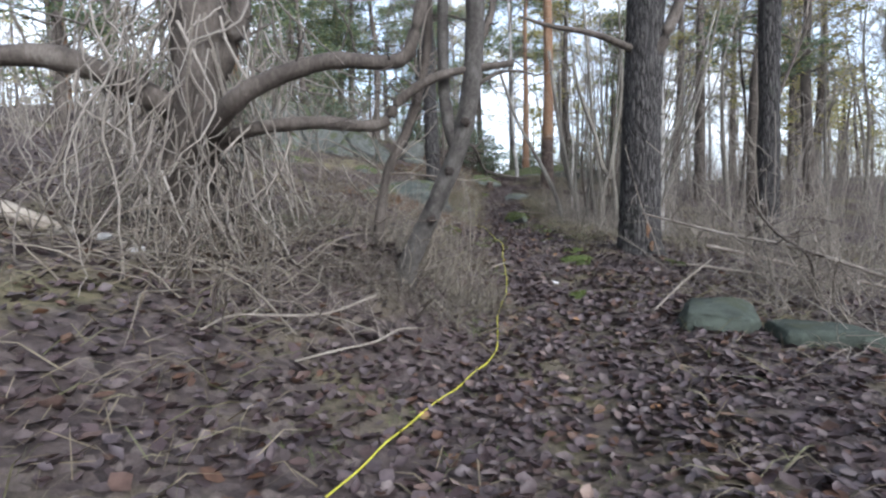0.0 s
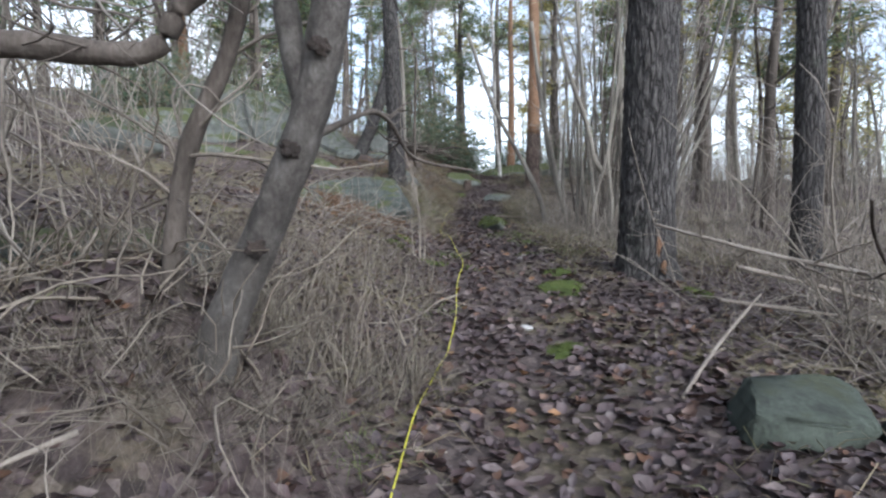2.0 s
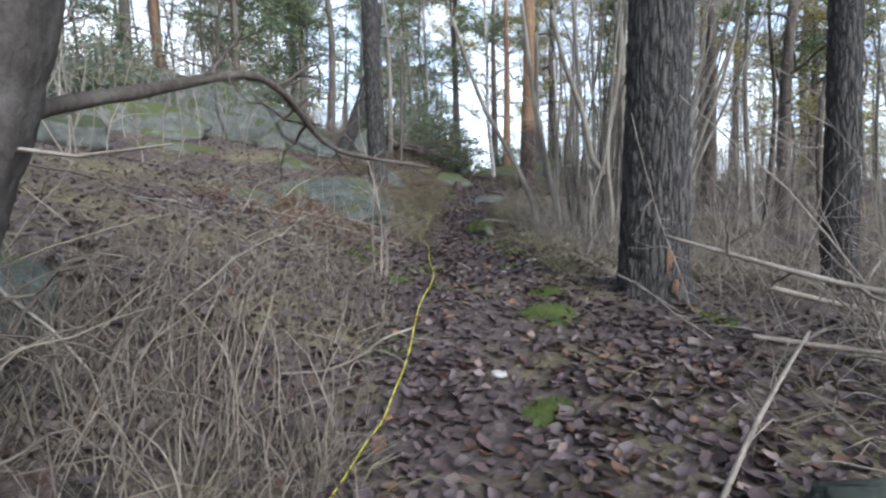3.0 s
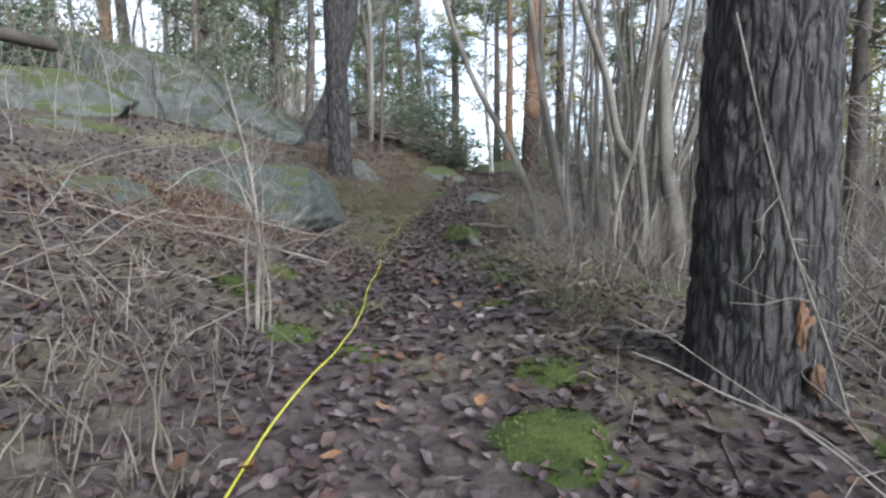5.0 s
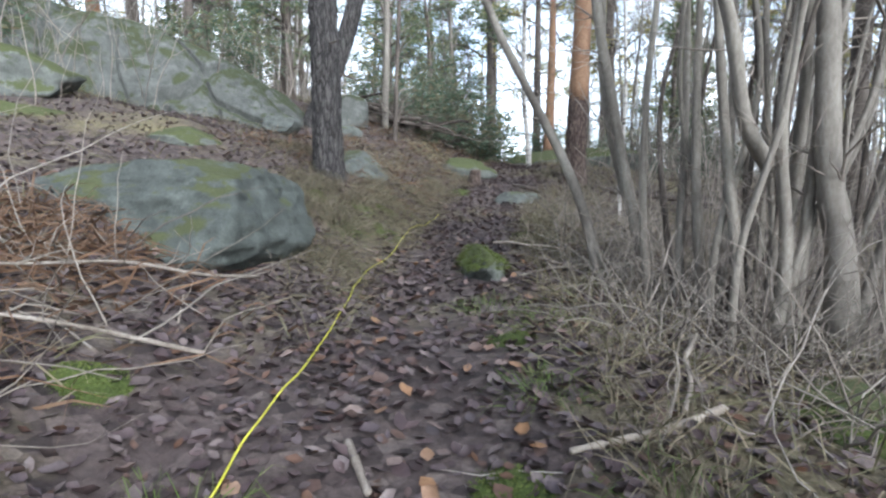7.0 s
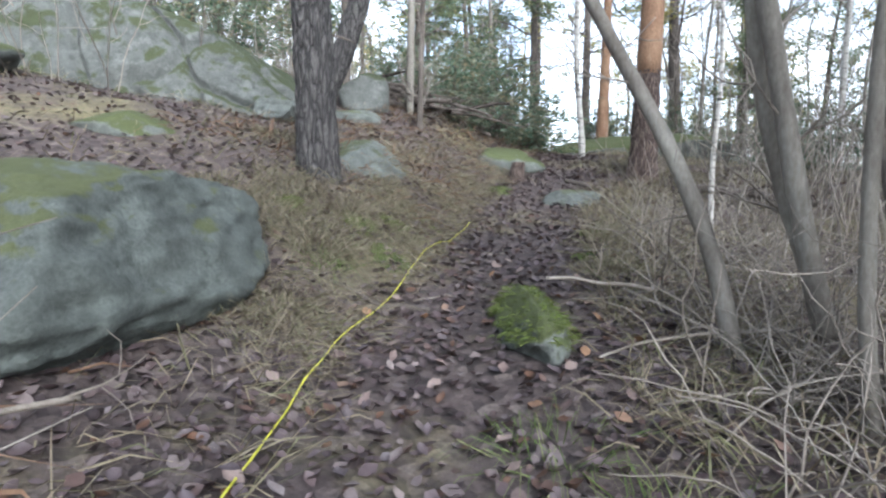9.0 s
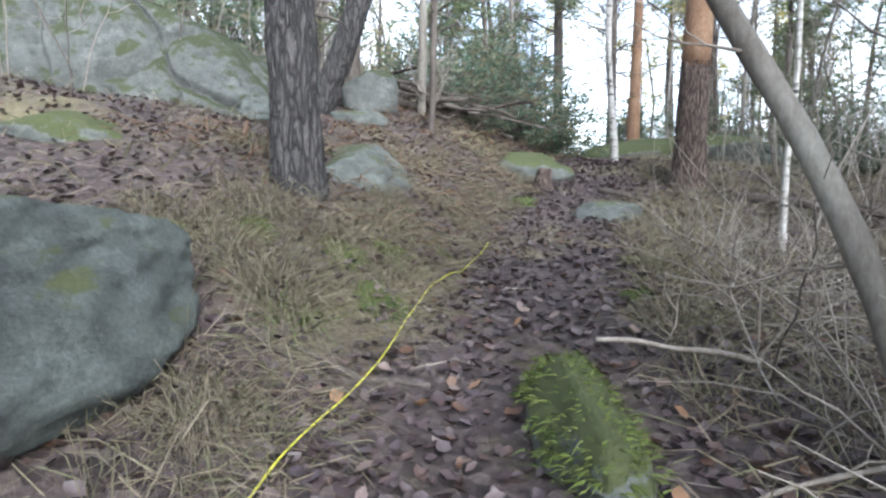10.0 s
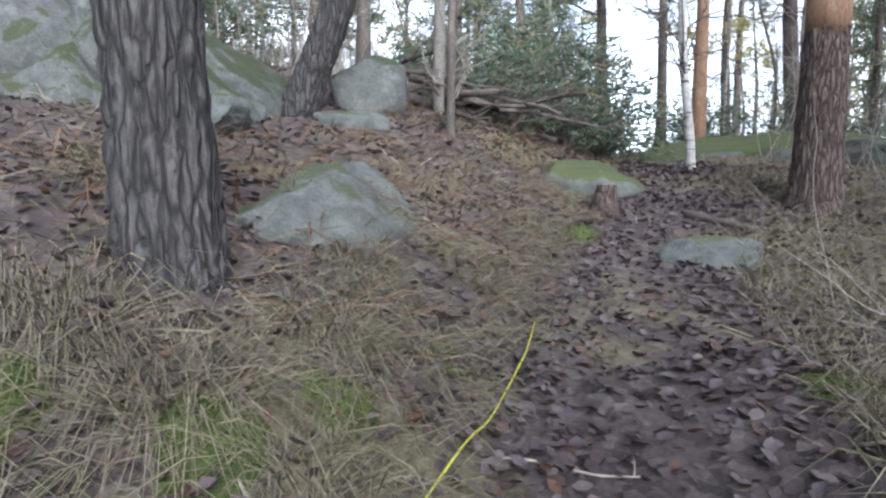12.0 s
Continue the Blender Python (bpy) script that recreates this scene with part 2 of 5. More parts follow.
M_SHRUB = mat_islands("evergreen_shrub_leaves", [(0.057, 0.092, 0.057), (0.092, 0.132, 0.081), (0.127, 0.144, 0.098), (0.184, 0.149, 0.081)], 0.6, 0.3)
M_ROCK = mat_rock("granite", (0.073, 0.08, 0.07), (0.06, 0.066, 0.027), 0.3, False)
M_ROCK_M = mat_rock("mossy_granite", (0.115, 0.12, 0.105), (0.06, 0.068, 0.026), 0.46, False)
M_ROCK_P = mat_rock("pale_granite", (0.086, 0.088, 0.078), (0.04, 0.046, 0.02), 0.37, False)
M_STONE = mat_rock("lichen_grey_stone", (0.105, 0.11, 0.097), (0.06, 0.066, 0.03), 0.26, False)
M_ROCK_G = mat_rock("greenish_block_stone", (0.05, 0.058, 0.045), (0.045, 0.05, 0.03), 0.2, False)
M_ROPE = mat_two_scale("yellow_rope", [(0.3, (0.42, 0.40, 0.03)), (0.7, (0.66, 0.62, 0.08))], 8, 300, (0.6, 0.6, 0.5), 0.6, None, 0.002)
M_WOODPALE = mat_two_scale("bleached_wood", [(0.3, (0.24, 0.20, 0.16)), (0.7, (0.42, 0.37, 0.31))], 5, 60, (0.6, 0.57, 0.55), 0.85, None, 0.004)
M_RUST = mat_islands("brown_bracken", [(0.13, 0.075, 0.045), (0.19, 0.115, 0.07), (0.10, 0.065, 0.042)], 0.8, 0.2)
M_LITTER = mat_two_scale("white_scrap", [(0.3, (0.26, 0.25, 0.24)), (0.7, (0.42, 0.4, 0.38))], 20, 120, (0.7, 0.7, 0.7), 0.7, None, 0.003)

R = random.Random(7)


# ---- building helpers ----
class Geo:
    """Gathers vertices and faces, with a material slot for each face."""

    def __init__(self):
        self.v, self.f, self.m = [], [], []

    def tube(self, pts, radii, sides=6, slot=0, cap=True):
        base, n = len(self.v), len(pts)
        ref = Vector((0.31, 0.17, 0.93))
        for i, p in enumerate(pts):
            d = (Vector(pts[min(i + 1, n - 1)]) - Vector(pts[max(i - 1, 0)])).normalized()
            a = d.cross(ref if abs(d.dot(ref)) < 0.95 else Vector((1, 0, 0))).normalized()
            b = d.cross(a)
            for k in range(sides):
                t = 2 * math.pi * k / sides
                q = Vector(p) + (a * math.cos(t) + b * math.sin(t)) * radii[i]
                self.v.append((q.x, q.y, q.z))
        for i in range(n - 1):
            for k in range(sides):
                k2 = (k + 1) % sides
                self.f.append((base + i * sides + k, base + i * sides + k2, base + (i + 1) * sides + k2, base + (i + 1) * sides + k))
                self.m.append(slot)
        if cap:
            self.f.append(tuple(base + (n - 1) * sides + k for k in range(sides)))
            self.f.append(tuple(base + k for k in reversed(range(sides))))
            self.m += [slot, slot]

    def blade(self, p, d, length, width, bend=0.3, slot=0):
        """A bent strip that tapers to a point."""
        p, d = Vector(p), Vector(d).normalized()
        s = d.cross(Vector((R.uniform(-1, 1), R.uniform(-1, 1), 0.2))).normalized() * width * 0.5
        drop = Vector((d.x * bend, d.y * bend, -bend * 0.8)) * length
        mid, tip = p + d * length * 0.55 + drop * 0.2, p + d * length * 0.9 + drop
        b = len(self.v)
        self.v += [tuple(p - s), tuple(p + s), tuple(mid - s * 0.8), tuple(mid + s * 0.8), tuple(tip)]
        self.f += [(b, b + 1, b + 3, b + 2), (b + 2, b + 3, b + 4)]
        self.m += [slot, slot]

    def leaf(self, p, size, nrm, slot=0):
        """A curled leaf: a folded blade of six points."""
        n = Vector(nrm).normalized()
        a = n.cross(Vector((R.uniform(-1, 1), R.uniform(-1, 1), R.uniform(-0.2, 0.2)))).normalized()
        c = n.cross(a)
        cu, w = R.uniform(-0.05, 0.4) * size, size * R.uniform(0.5, 0.8)
        p = Vector(p)
        b = len(self.v)
        pts = [p - a * size * 0.5 + n * cu * 0.5, p - a * size * 0.1 - c * w * 0.5 + n * cu, p + a * size * 0.3 - c * w * 0.36 + n * cu * 0.7,
               p + a * size * 0.55 + n * cu, p + a * size * 0.3 + c * w * 0.36 + n * cu * 0.8, p - a * size * 0.1 + c * w * 0.5 + n * cu * 0.9, p]
        self.v += [tuple(q) for q in pts]
        self.f += [(b, b + 1, b + 6), (b + 1, b + 2, b + 6), (b + 2, b + 3, b + 6), (b + 3, b + 4, b + 6), (b + 4, b + 5, b + 6), (b + 5, b, b + 6)]
        self.m += [slot] * 6

    def mesh(self, name, mats, smooth=True):
        me = bpy.data.meshes.new(name)
        me.from_pydata(self.v, [], self.f)
        for m in mats:
            me.materials.append(m)
        if len(mats) > 1:
            me.polygons.foreach_set("material_index", self.m)
        me.polygons.foreach_set("use_smooth", [smooth] * len(me.polygons))
        me.update()
        return me


def thing(name, loc, label, category, group="", kind=""):
    ob = new(name)
    ob.empty_display_size = 0.1
    ob.location = loc
    return tagged(ob, label, category, group, kind)


def part(name, geo, mats, parent, label="", smooth=True):
    """One mesh under a thing; the geometry is given in world metres."""
    mats = mats if isinstance(mats, (list, tuple)) else [mats]
    ob = new(name, geo.mesh(name, mats, smooth))
    ob.parent = parent
    off = Vector((0, 0, 0)) if parent.parent else -Vector(parent.location)
    ob.matrix_parent_inverse = Matrix.Translation(off)
    if label:
        ob["label"] = label
    return ob


def twig_part(name, geo, mats, parent, label=""):
    """A joined rest of fine twigs, needles or tufts under a thing."""
    return tagged(part(name, geo, mats, parent, label), kind="stuff")


def solo(name, geo, mats, label, category, group="", kind="", smooth=True):
    mats = mats if isinstance(mats, (list, tuple)) else [mats]
    return tagged(new(name, geo.mesh(name, mats, smooth)), label, category, group, kind)


def lerp_table(t, table):
    for (a, va), (b, vb) in zip(table, table[1:]):
        if t <= b:
            k = min(1, max(0, (t - a) / (b - a)))
            return va + (vb - va) * k
    return table[-1][1]


SLOPE = [(-200, -3.0), (-30, -1.2), (-5, -0.55), (0.8, -0.37), (2.5, -0.29), (4.3, -0.2), (5.2, -0.13), (6.1, -0.03), (7.4, 0.17), (8.0, 0.26), (9.7, 0.4), (11.7, 0.54), (12.8, 0.63), (14.0, 0.8), (16.4, 1.08), (17.6, 1.4), (19.4, 1.85), (24, 2.3), (40, 2.6), (400, 3.0)]
TRAIL = [(-5, -0.4), (0.8, 0.95), (2.5, 1.4), (4.3, 1.9), (6.1, 2.25), (8, 2.42), (10, 2.5), (12, 2.5), (13.5, 2.65), (16, 2.9), (18, 3.4), (22, 4.2), (40, 7)]


def ground_z(x, y):
    """Height of the forest floor: a trail that climbs, a bank on one side, a slight fall on the other."""
    c = lerp_table(y, TRAIL)
    edge = lerp_table(y, [(0, 0.75), (8, 0.85), (12, 0.75), (14, 0.55), (20, 1.0)])
    u, w = max(0.0, c - edge - x), max(0.0, x - c - 1.0)
    z = lerp_table(y, SLOPE) + 0.38 * min(u, 1.7) + 0.22 * min(8, max(0, u - 1.7)) - 0.12 * min(w, 3.0)
    if y > 12.5:
        z += 0.3 * min(1.0, u) * min(1, (y - 12.5) / 2)
    z += 0.46 * math.exp(-((x - 0.37) ** 2 + (y - 5.04) ** 2) / 0.36)
    dist = abs(x - c)
    amp = 0.03 + 0.05 * min(1, dist / 1.5)
    z += amp * noise.noise(Vector((x * 1.1, y * 1.1, 0.3))) + 0.018 * noise.noise(Vector((x * 4.5, y * 4.5, 2)))
    return z - 0.05 * math.exp(-(dist / 0.35) ** 2)


def on_ground(x, y, up=0.0):
    return Vector((x, y, ground_z(x, y) + up))


def wander(p, d, length, n, wob, pull=(0, 0, 0)):
    """A crooked line of n + 1 points."""
    p, d = Vector(p), Vector(d).normalized()
    pts = [p.copy()]
    for _ in range(n):
        d = (d + Vector((R.gauss(0, wob), R.gauss(0, wob), R.gauss(0, wob))) + Vector(pull)).normalized()
        p = p + d * length / n
        pts.append(p.copy())
    return pts


def smooth_line(ctrl, n):
    """Catmull-Rom through control points."""
    c = [Vector(q) for q in ctrl]
    c = [c[0] * 2 - c[1]] + c + [c[-1] * 2 - c[-2]]
    out = []
    for i in range(1, len(c) - 2):
        for k in range(n):
            t = k / n
            a, b, d, e = c[i - 1], c[i], c[i + 1], c[i + 2]
            out.append(0.5 * ((2 * b) + (d - a) * t + (2 * a - 5 * b + 4 * d - e) * t * t + (3 * b - a - 3 * d + e) * t ** 3))
    out.append(c[-2].copy())
    return out


def taper(n, r0, r1, knob=0.0):
    return [(r0 + (r1 - r0) * i / (n - 1)) * (1 + knob * R.uniform(-1, 1)) for i in range(n)]


def twigs(geo, pts, count, length, r, droop=0.0, start=0.25, forks=2):
    """Side twigs along a line, each with a few forks."""
    for _ in range(count):
        i = R.randrange(int(len(pts) * start), len(pts))
        along = (pts[min(i + 1, len(pts) - 1)] - pts[max(i - 1, 0)]).normalized()
        d = along * 0.5 + Vector((R.gauss(0, 0.6), R.gauss(0, 0.6), R.gauss(0.15, 0.4) - droop))
        line = wander(pts[i], d, length * R.uniform(0.5, 1.2), 5, 0.22, (0, 0, -droop * 0.2))
        geo.tube(line, taper(6, r, r * 0.3), 4, 0, False)
        for _ in range(forks):
            j = R.randrange(1, 5)
            sub = wander(line[j], (line[j + 1] - line[j]) + Vector((R.gauss(0, 0.08), R.gauss(0, 0.08), R.gauss(0, 0.08))), length * 0.45, 3, 0.25)
            geo.tube(sub, taper(4, r * 0.6, r * 0.2), 3, 0, False)


def bark_trunk(ctrl, r0, r1, flare, sides, step, depth, seed, roots=5):
    """A furrowed pine trunk: plates stand proud of dark cracks, and the foot spreads into roots."""
    g = Geo()
    length = sum((Vector(b) - Vector(a)).length for a, b in zip(ctrl, ctrl[1:]))
    per = max(2, int(length / step / (len(ctrl) - 1)))
    line = smooth_line(ctrl, per)
    n = len(line)
    low = []
    for i, p in enumerate(line):
        t = i / (n - 1)
        h = p.z - line[0].z
        row = []
        for k in range(sides):
            a = 2 * math.pi * k / sides
            ca, sa = math.cos(a), math.sin(a)
            root = 1 + 0.5 * max(0, math.sin(a * roots + seed)) ** 2
            r = (r0 + (r1 - r0) * t) + flare * math.exp(-max(0, h) / 0.16) * root + 0.05 * flare * math.exp(-h / 0.5)
            r *= 1 + 0.05 * noise.noise(Vector((ca, sa, h * 0.8 + seed)))
            q = Vector((ca * r * 19 + seed, sa * r * 19, h * 5.0))
            q += Vector((0.5 * noise.noise(q * 0.9), 0.5 * noise.noise(q * 0.9 + Vector((9, 0, 0))), 0))
            dist = noise.voronoi(q)[0]
            gap = min(1.0, (dist[1] - dist[0]) * 2.6)
            r += depth * (gap - 0.6) + depth * 0.35 * noise.noise(q * 3)
            row.append(gap)
            g.v.append((p.x + ca * r, p.y + sa * r, p.z))
        low.append(row)
    for i in range(n - 1):
        for k in range(sides):
            k2 = (k + 1) % sides
            g.f.append((i * sides + k, i * sides + k2, (i + 1) * sides + k2, (i + 1) * sides + k))
            g.m.append(1 if (low[i][k] + low[i + 1][k2]) * 0.5 < -1 else 0)
    return g, line


def rock(c, half, turn, seed, cuts=9, rough=0.06, sub=4, tilt=0.0, square=0.75):
    """An angular boulder: a rounded block planed by random cuts and roughened."""
    bm = bmesh.new()
    bmesh.ops.create_icosphere(bm, subdivisions=sub, radius=1.0)
    rr = random.Random(seed)
    planes = []
    for _ in range(cuts):
        n = Vector((rr.gauss(0, 1), rr.gauss(0, 1), rr.gauss(0.2, 0.7))).normalized()
        planes.append((n, rr.uniform(0.62, 0.9)))
    rot = Euler((tilt, 0, turn)).to_matrix()
    g = Geo()
    for v in bm.verts:
        p = v.co.copy()
        p = Vector([math.copysign(abs(a) ** square, a) for a in p])
        for n, d in planes:
            over = p.dot(n) - d
            if over > 0:
                p -= n * over * 0.93
        q = p * 1.8 + Vector((seed * 3.1, 0, 0))
        p += p.normalized() * (rough * 2 * noise.noise(q) + rough * noise.noise(q * 3.1) + rough * 0.45 * noise.noise(q * 9))
        p = rot @ Vector((p.x * half[0], p.y * half[1], p.z * half[2])) + Vector(c)
        g.v.append(tuple(p))
    bm.verts.index_update()
    g.f = [tuple(v.index for v in f.verts) for f in bm.faces]
    g.m = [0] * len(g.f)
    bm.free()
    return g


def needle_clump(g, c, size, count, up=0.3):
    for _ in range(count):
        d = Vector((R.gauss(0, 1), R.gauss(0, 1), R.gauss(up, 0.7))).normalized()
        p = Vector(c) + Vector((R.gauss(0, size * 0.45), R.gauss(0, size * 0.45), R.gauss(0, size * 0.25)))
        g.blade(p, d, size * R.uniform(0.5, 1.0), size * 0.14, R.uniform(0, 0.3))


# ---- ground ----
def axis(lo, hi, step, far):
    out = list(np.arange(lo, hi + 1e-6, step))
    s, a, b = step, lo, hi
    while b < far:
        s *= 1.35
        a, b = a - s, b + s
        out = [a] + out + [b]
    return out


gx, gy = axis(-5.0, 8.5, 0.09, 420), axis(-1.0, 21.0, 0.09, 420)
gg = Geo()
gg.v = [(x, y, ground_z(x, y)) for y in gy for x in gx]
nx = len(gx)
gg.f = [(j * nx + i, j * nx + i + 1, (j + 1) * nx + i + 1, (j + 1) * nx + i) for j in range(len(gy) - 1) for i in range(nx - 1)]
gg.m = [0] * len(gg.f)
ground = solo("ground", gg, M_SOIL, "brown forest soil trail climbing between leaf-covered banks", "ground", "", "structure")


# ---- rocks ----
def stone(name, c, half, turn, seed, mat, label, cuts=9, rough=0.05, sub=4, category="rock", group="", tilt=0.0, square=0.75):
    return solo(name, rock(c, half, turn, seed, cuts, rough, sub, tilt, square), mat, label, category, group)


outcrop = thing("rock_outcrop", (-1.5, 16.0, 1.6), "big pale fractured granite outcrop with mossy ledges", "rock")


def outcrop_face(c, half, turn, seed, mat, label, cuts, rough, sub):
    return part("rock_face", rock(c, half, turn, seed, cuts, rough, sub), mat, outcrop, label)


stone("boulder", (0.5, 11.84, 1.01), (0.88, 1.12, 0.44), -0.08, 3, M_ROCK, "large dark grey-green granite boulder bulging from the leafy bank", 9, 0.04, 6, "rock", "", 0.05, 0.75)
stone("rock_slab", (-0.35, 10.3, 0.88), (0.55, 0.7, 0.34), 0.5, 63, M_ROCK, "grey rock face behind withered bracken", 9, 0.05, 5)
stone("rock_slab", (0.98, 11.35, 0.46), (0.4, 0.6, 0.16), 0.3, 64, M_ROCK, "low grey rock shelf under the boulder", 9, 0.06, 4)
stone("rock_slab", (0.45, 10.75, 0.5), (0.5, 0.55, 0.22), 0.4, 8, M_ROCK, "low grey rock foot under the big boulder", 8, 0.05)
stone("rock_slab", (1.02, 15.25, 1.5), (0.62, 0.8, 0.36), -0.15, 5, M_STONE, "pale lichen-grey slab of rock beside the pine foot", 9, 0.05, 5, "rock", "", 0.18)


def outcrop_mass():
    """One long sloping mass of granite: broad tilted panels parted by cracks, rounding over to a mossy top."""
    g, nx, ns = Geo(), 210, 96
    for i in range(nx + 1):
        x = -5.6 + 5.55 * i / nx
        top = lerp_table(x, [(-5.6, 4.3), (-3.0, 4.0), (-2.0, 3.72), (-1.3, 3.4), (-0.6, 2.95), (-0.2, 2.55), (-0.05, 2.2)])
        foot = lerp_table(x, [(-5.6, 14.9), (-3.0, 15.45), (-1.5, 15.8), (-0.6, 16.05), (-0.05, 16.5)])
        low = ground_z(x, foot) - 0.2
        for j in range(ns + 1):
            q = j / ns
            if q < 0.62:
                k = q / 0.62
                y, z = foot + 0.75 * k ** 1.25, low + (top - low) * (1 - (1 - k) ** 1.35)
            else:
                k = (q - 0.62) / 0.38
                y, z = foot + 0.75 + 3.2 * k, top + 0.25 * k - 1.3 * k * k * k
            c = Vector((x * 1.05 + 0.25 * z, z * 0.55 + y * 0.35, 3.0))
            c += Vector((0.3 * noise.noise(c * 1.3), 0.3 * noise.noise(c * 1.3 + Vector((5, 0, 0))), 0))
            d, pts = noise.voronoi(c)
            gap = min(1.0, (d[1] - d[0]) * 9)
            cell = noise.noise(pts[0] * 3.7)
            push = 0.16 * cell + 0.12 * (gap - 1.0) + 0.05 * noise.noise(Vector((x * 2.2, y * 2.2, z * 2.2))) + 0.02 * noise.noise(Vector((x * 9, y * 9, z * 9)))
            g.v.append((x + 0.1 * cell, y - push, z + 0.5 * push))
    w = ns + 1
    for i in range(nx):
        for j in range(ns):
            g.f.append((i * w + j, (i + 1) * w + j, (i + 1) * w + j + 1, i * w + j + 1))
            g.m.append(0)
    return g


part("rock_face", outcrop_mass(), M_ROCK_P, outcrop, "pale cracked granite face with mossy top")
outcrop_face((-0.2, 16.35, 2.3), (0.3, 0.3, 0.16), 0.5, 16, M_STONE, "loose block at the low end of the rock", 12, 0.05, 5)
outcrop_face((-2.3, 13.6, 1.75), (1.1, 0.7, 0.42), 0.5, 18, M_ROCK_M, "low mossy granite ledge below the pale outcrop", 12, 0.06, 5)
stone("rock_slab", (-0.55, 14.0, 1.75), (0.5, 0.4, 0.22), 0.5, 19, M_ROCK_M, "mossy granite lump half sunk in dry grass", 9, 0.06)
stone("boulder", (0.38, 18.2, 2.72), (0.44, 0.4, 0.46), 0.5, 21, M_ROCK_P, "angular upright grey boulder on the leafy rise", 12, 0.03, 4)
stone("stone", (0.5, 17.45, 2.3), (0.36, 0.25, 0.2), 0.2, 22, M_STONE, "grey stone lying under the angular boulder", 10, 0.05, 4, "stone")
stone("stone", (0.9, 18.6, 2.4), (0.2, 0.22, 0.15), 0.6, 24, M_STONE, "small rounded pale stone on brown leaves", 8, 0.05, 3, "stone")
stone("stone", (-0.35, 17.0, 2.35), (0.25, 0.2, 0.15), 0.1, 25, M_ROCK_P, "small pale stone at the foot of the outcrop", 8, 0.05, 3, "stone")
stone("flat_stone", (3.55, 16.75, 1.12), (0.4, 0.3, 0.19), -0.1, 27, M_STONE, "flat pale lichen-covered stone beside the trail", 8, 0.04, 4, "stone")
stone("stone", (3.9, 18.5, 1.5), (0.22, 0.14, 0.06), 0.3, 28, M_STONE, "flat pale stone sunk in the trail", 8, 0.04, 3, "stone")
mossy = stone("mossy_stone", (2.77, 12.42, 0.6), (0.16, 0.52, 0.22), 0.1, 30, M_ROCK_M, "narrow stone capped with bright green moss beside the trail", 7, 0.05, 5, "stone")
stone("mossy_rock", (2.7, 18.6, 1.72), (0.75, 0.4, 0.26), 0.2, 32, M_ROCK_M, "moss-grown rock at the edge of the rise", 9, 0.06, 4)
stone("mossy_rock", (5.6, 23.0, 2.05), (2.4, 1.4, 0.5), 0.1, 34, M_ROCK_M, "wide green mossy rock hump behind the birch", 9, 0.05, 4)
stone("mossy_rock", (4.25, 10.1, 0.2), (0.4, 0.28, 0.2), 0.3, 35, M_ROCK_M, "low stone under green moss beside hazel stems", 7, 0.05, 4)
stone("stone_block", (3.21, 5.14, -0.15), (0.36, 0.22, 0.19), -0.06, 40, M_ROCK_G, "squared dark green-grey stone block with a flat top", 4, 0.05, 5, "stone", "stone blocks by the trail", 0.04, 0.2)
stone("stone_block", (3.93, 4.88, -0.31), (0.38, 0.22, 0.19), -0.16, 43, M_ROCK_G, "dark squared stone block half buried in leaves", 4, 0.05, 5, "stone", "stone blocks by the trail", 0.04, 0.2)
stone("boulder", (-0.46, 5.96, 0.51), (0.68, 0.45, 0.32), 0.4, 45, M_ROCK, "grey-green boulder behind hanging vines", 8, 0.05, 4)
stone("rock_slab", (-3.4, 12.0, 2.15), (0.8, 0.5, 0.32), 0.2, 47, M_ROCK_P, "pale cracked slab high on the leafy bank", 10, 0.04, 4)
stone("rock_slab", (-3.2, 14.2, 2.6), (1.4, 0.8, 0.4), 0.3, 48, M_ROCK_M, "mossy rock ledge on the wooded bank", 10, 0.05, 4)
stone("stone", (-1.31, 4.63, 0.45), (0.27, 0.13, 0.09), -0.5, 50, M_LITTER, "pale whitish stone on the litter-strewn bank", 8, 0.05, 3, "stone")
stone("stone", (-1.55, 4.31, 0.33), (0.27, 0.18, 0.14), 0.5, 52, M_ROCK_M, "mossy stone on the bank under vines", 8, 0.05, 3, "stone")
stone("stone", (-1.10, 4.08, 0.25), (0.25, 0.18, 0.12), 0.1, 54, M_ROCK_M, "brownish stone on the bank under vines", 8, 0.05, 3, "stone")


# ---- near trees ----
def big_pine(base, ctrl, r0, r1, flare, seed, label, sides=96, step=0.035, depth=0.02, mats=(M_PLATE, M_CRACK)):
    t = thing("pine_tree", base, label, "tree")
    g, line = bark_trunk(ctrl, r0, r1, flare, sides, step, depth, seed)
    part("trunk", g, list(mats), t)
    return t, line


p1, line = big_pine(on_ground(3.69, 8.0), [(3.69, 8.0, 0.0), (3.69, 8.0, 1.0), (3.72, 8.0, 2.4), (3.78, 8.0, 4.4), (3.8, 7.95, 7.0)], 0.262, 0.215, 0.2, 2.0, "thick dark pine with furrowed bark and dead twigs at its foot")
g = Geo()
g.tube(smooth_line([(3.68, 7.95, 2.6), (3.93, 7.85, 2.95), (4.2, 7.8, 3.6), (4.6, 7.7, 4.3)], 5), taper(16, 0.1, 0.05), 9)
part("limb", g, M_BARK_D, p1)
g = Geo()
g.tube(smooth_line([(3.6, 7.95, 2.85), (3.0, 7.7, 2.98), (2.4, 7.5, 3.02), (2.0, 7.4, 3.1)], 5), taper(16, 0.05, 0.015), 6)
part("limb", g, M_BARK_D, p1)

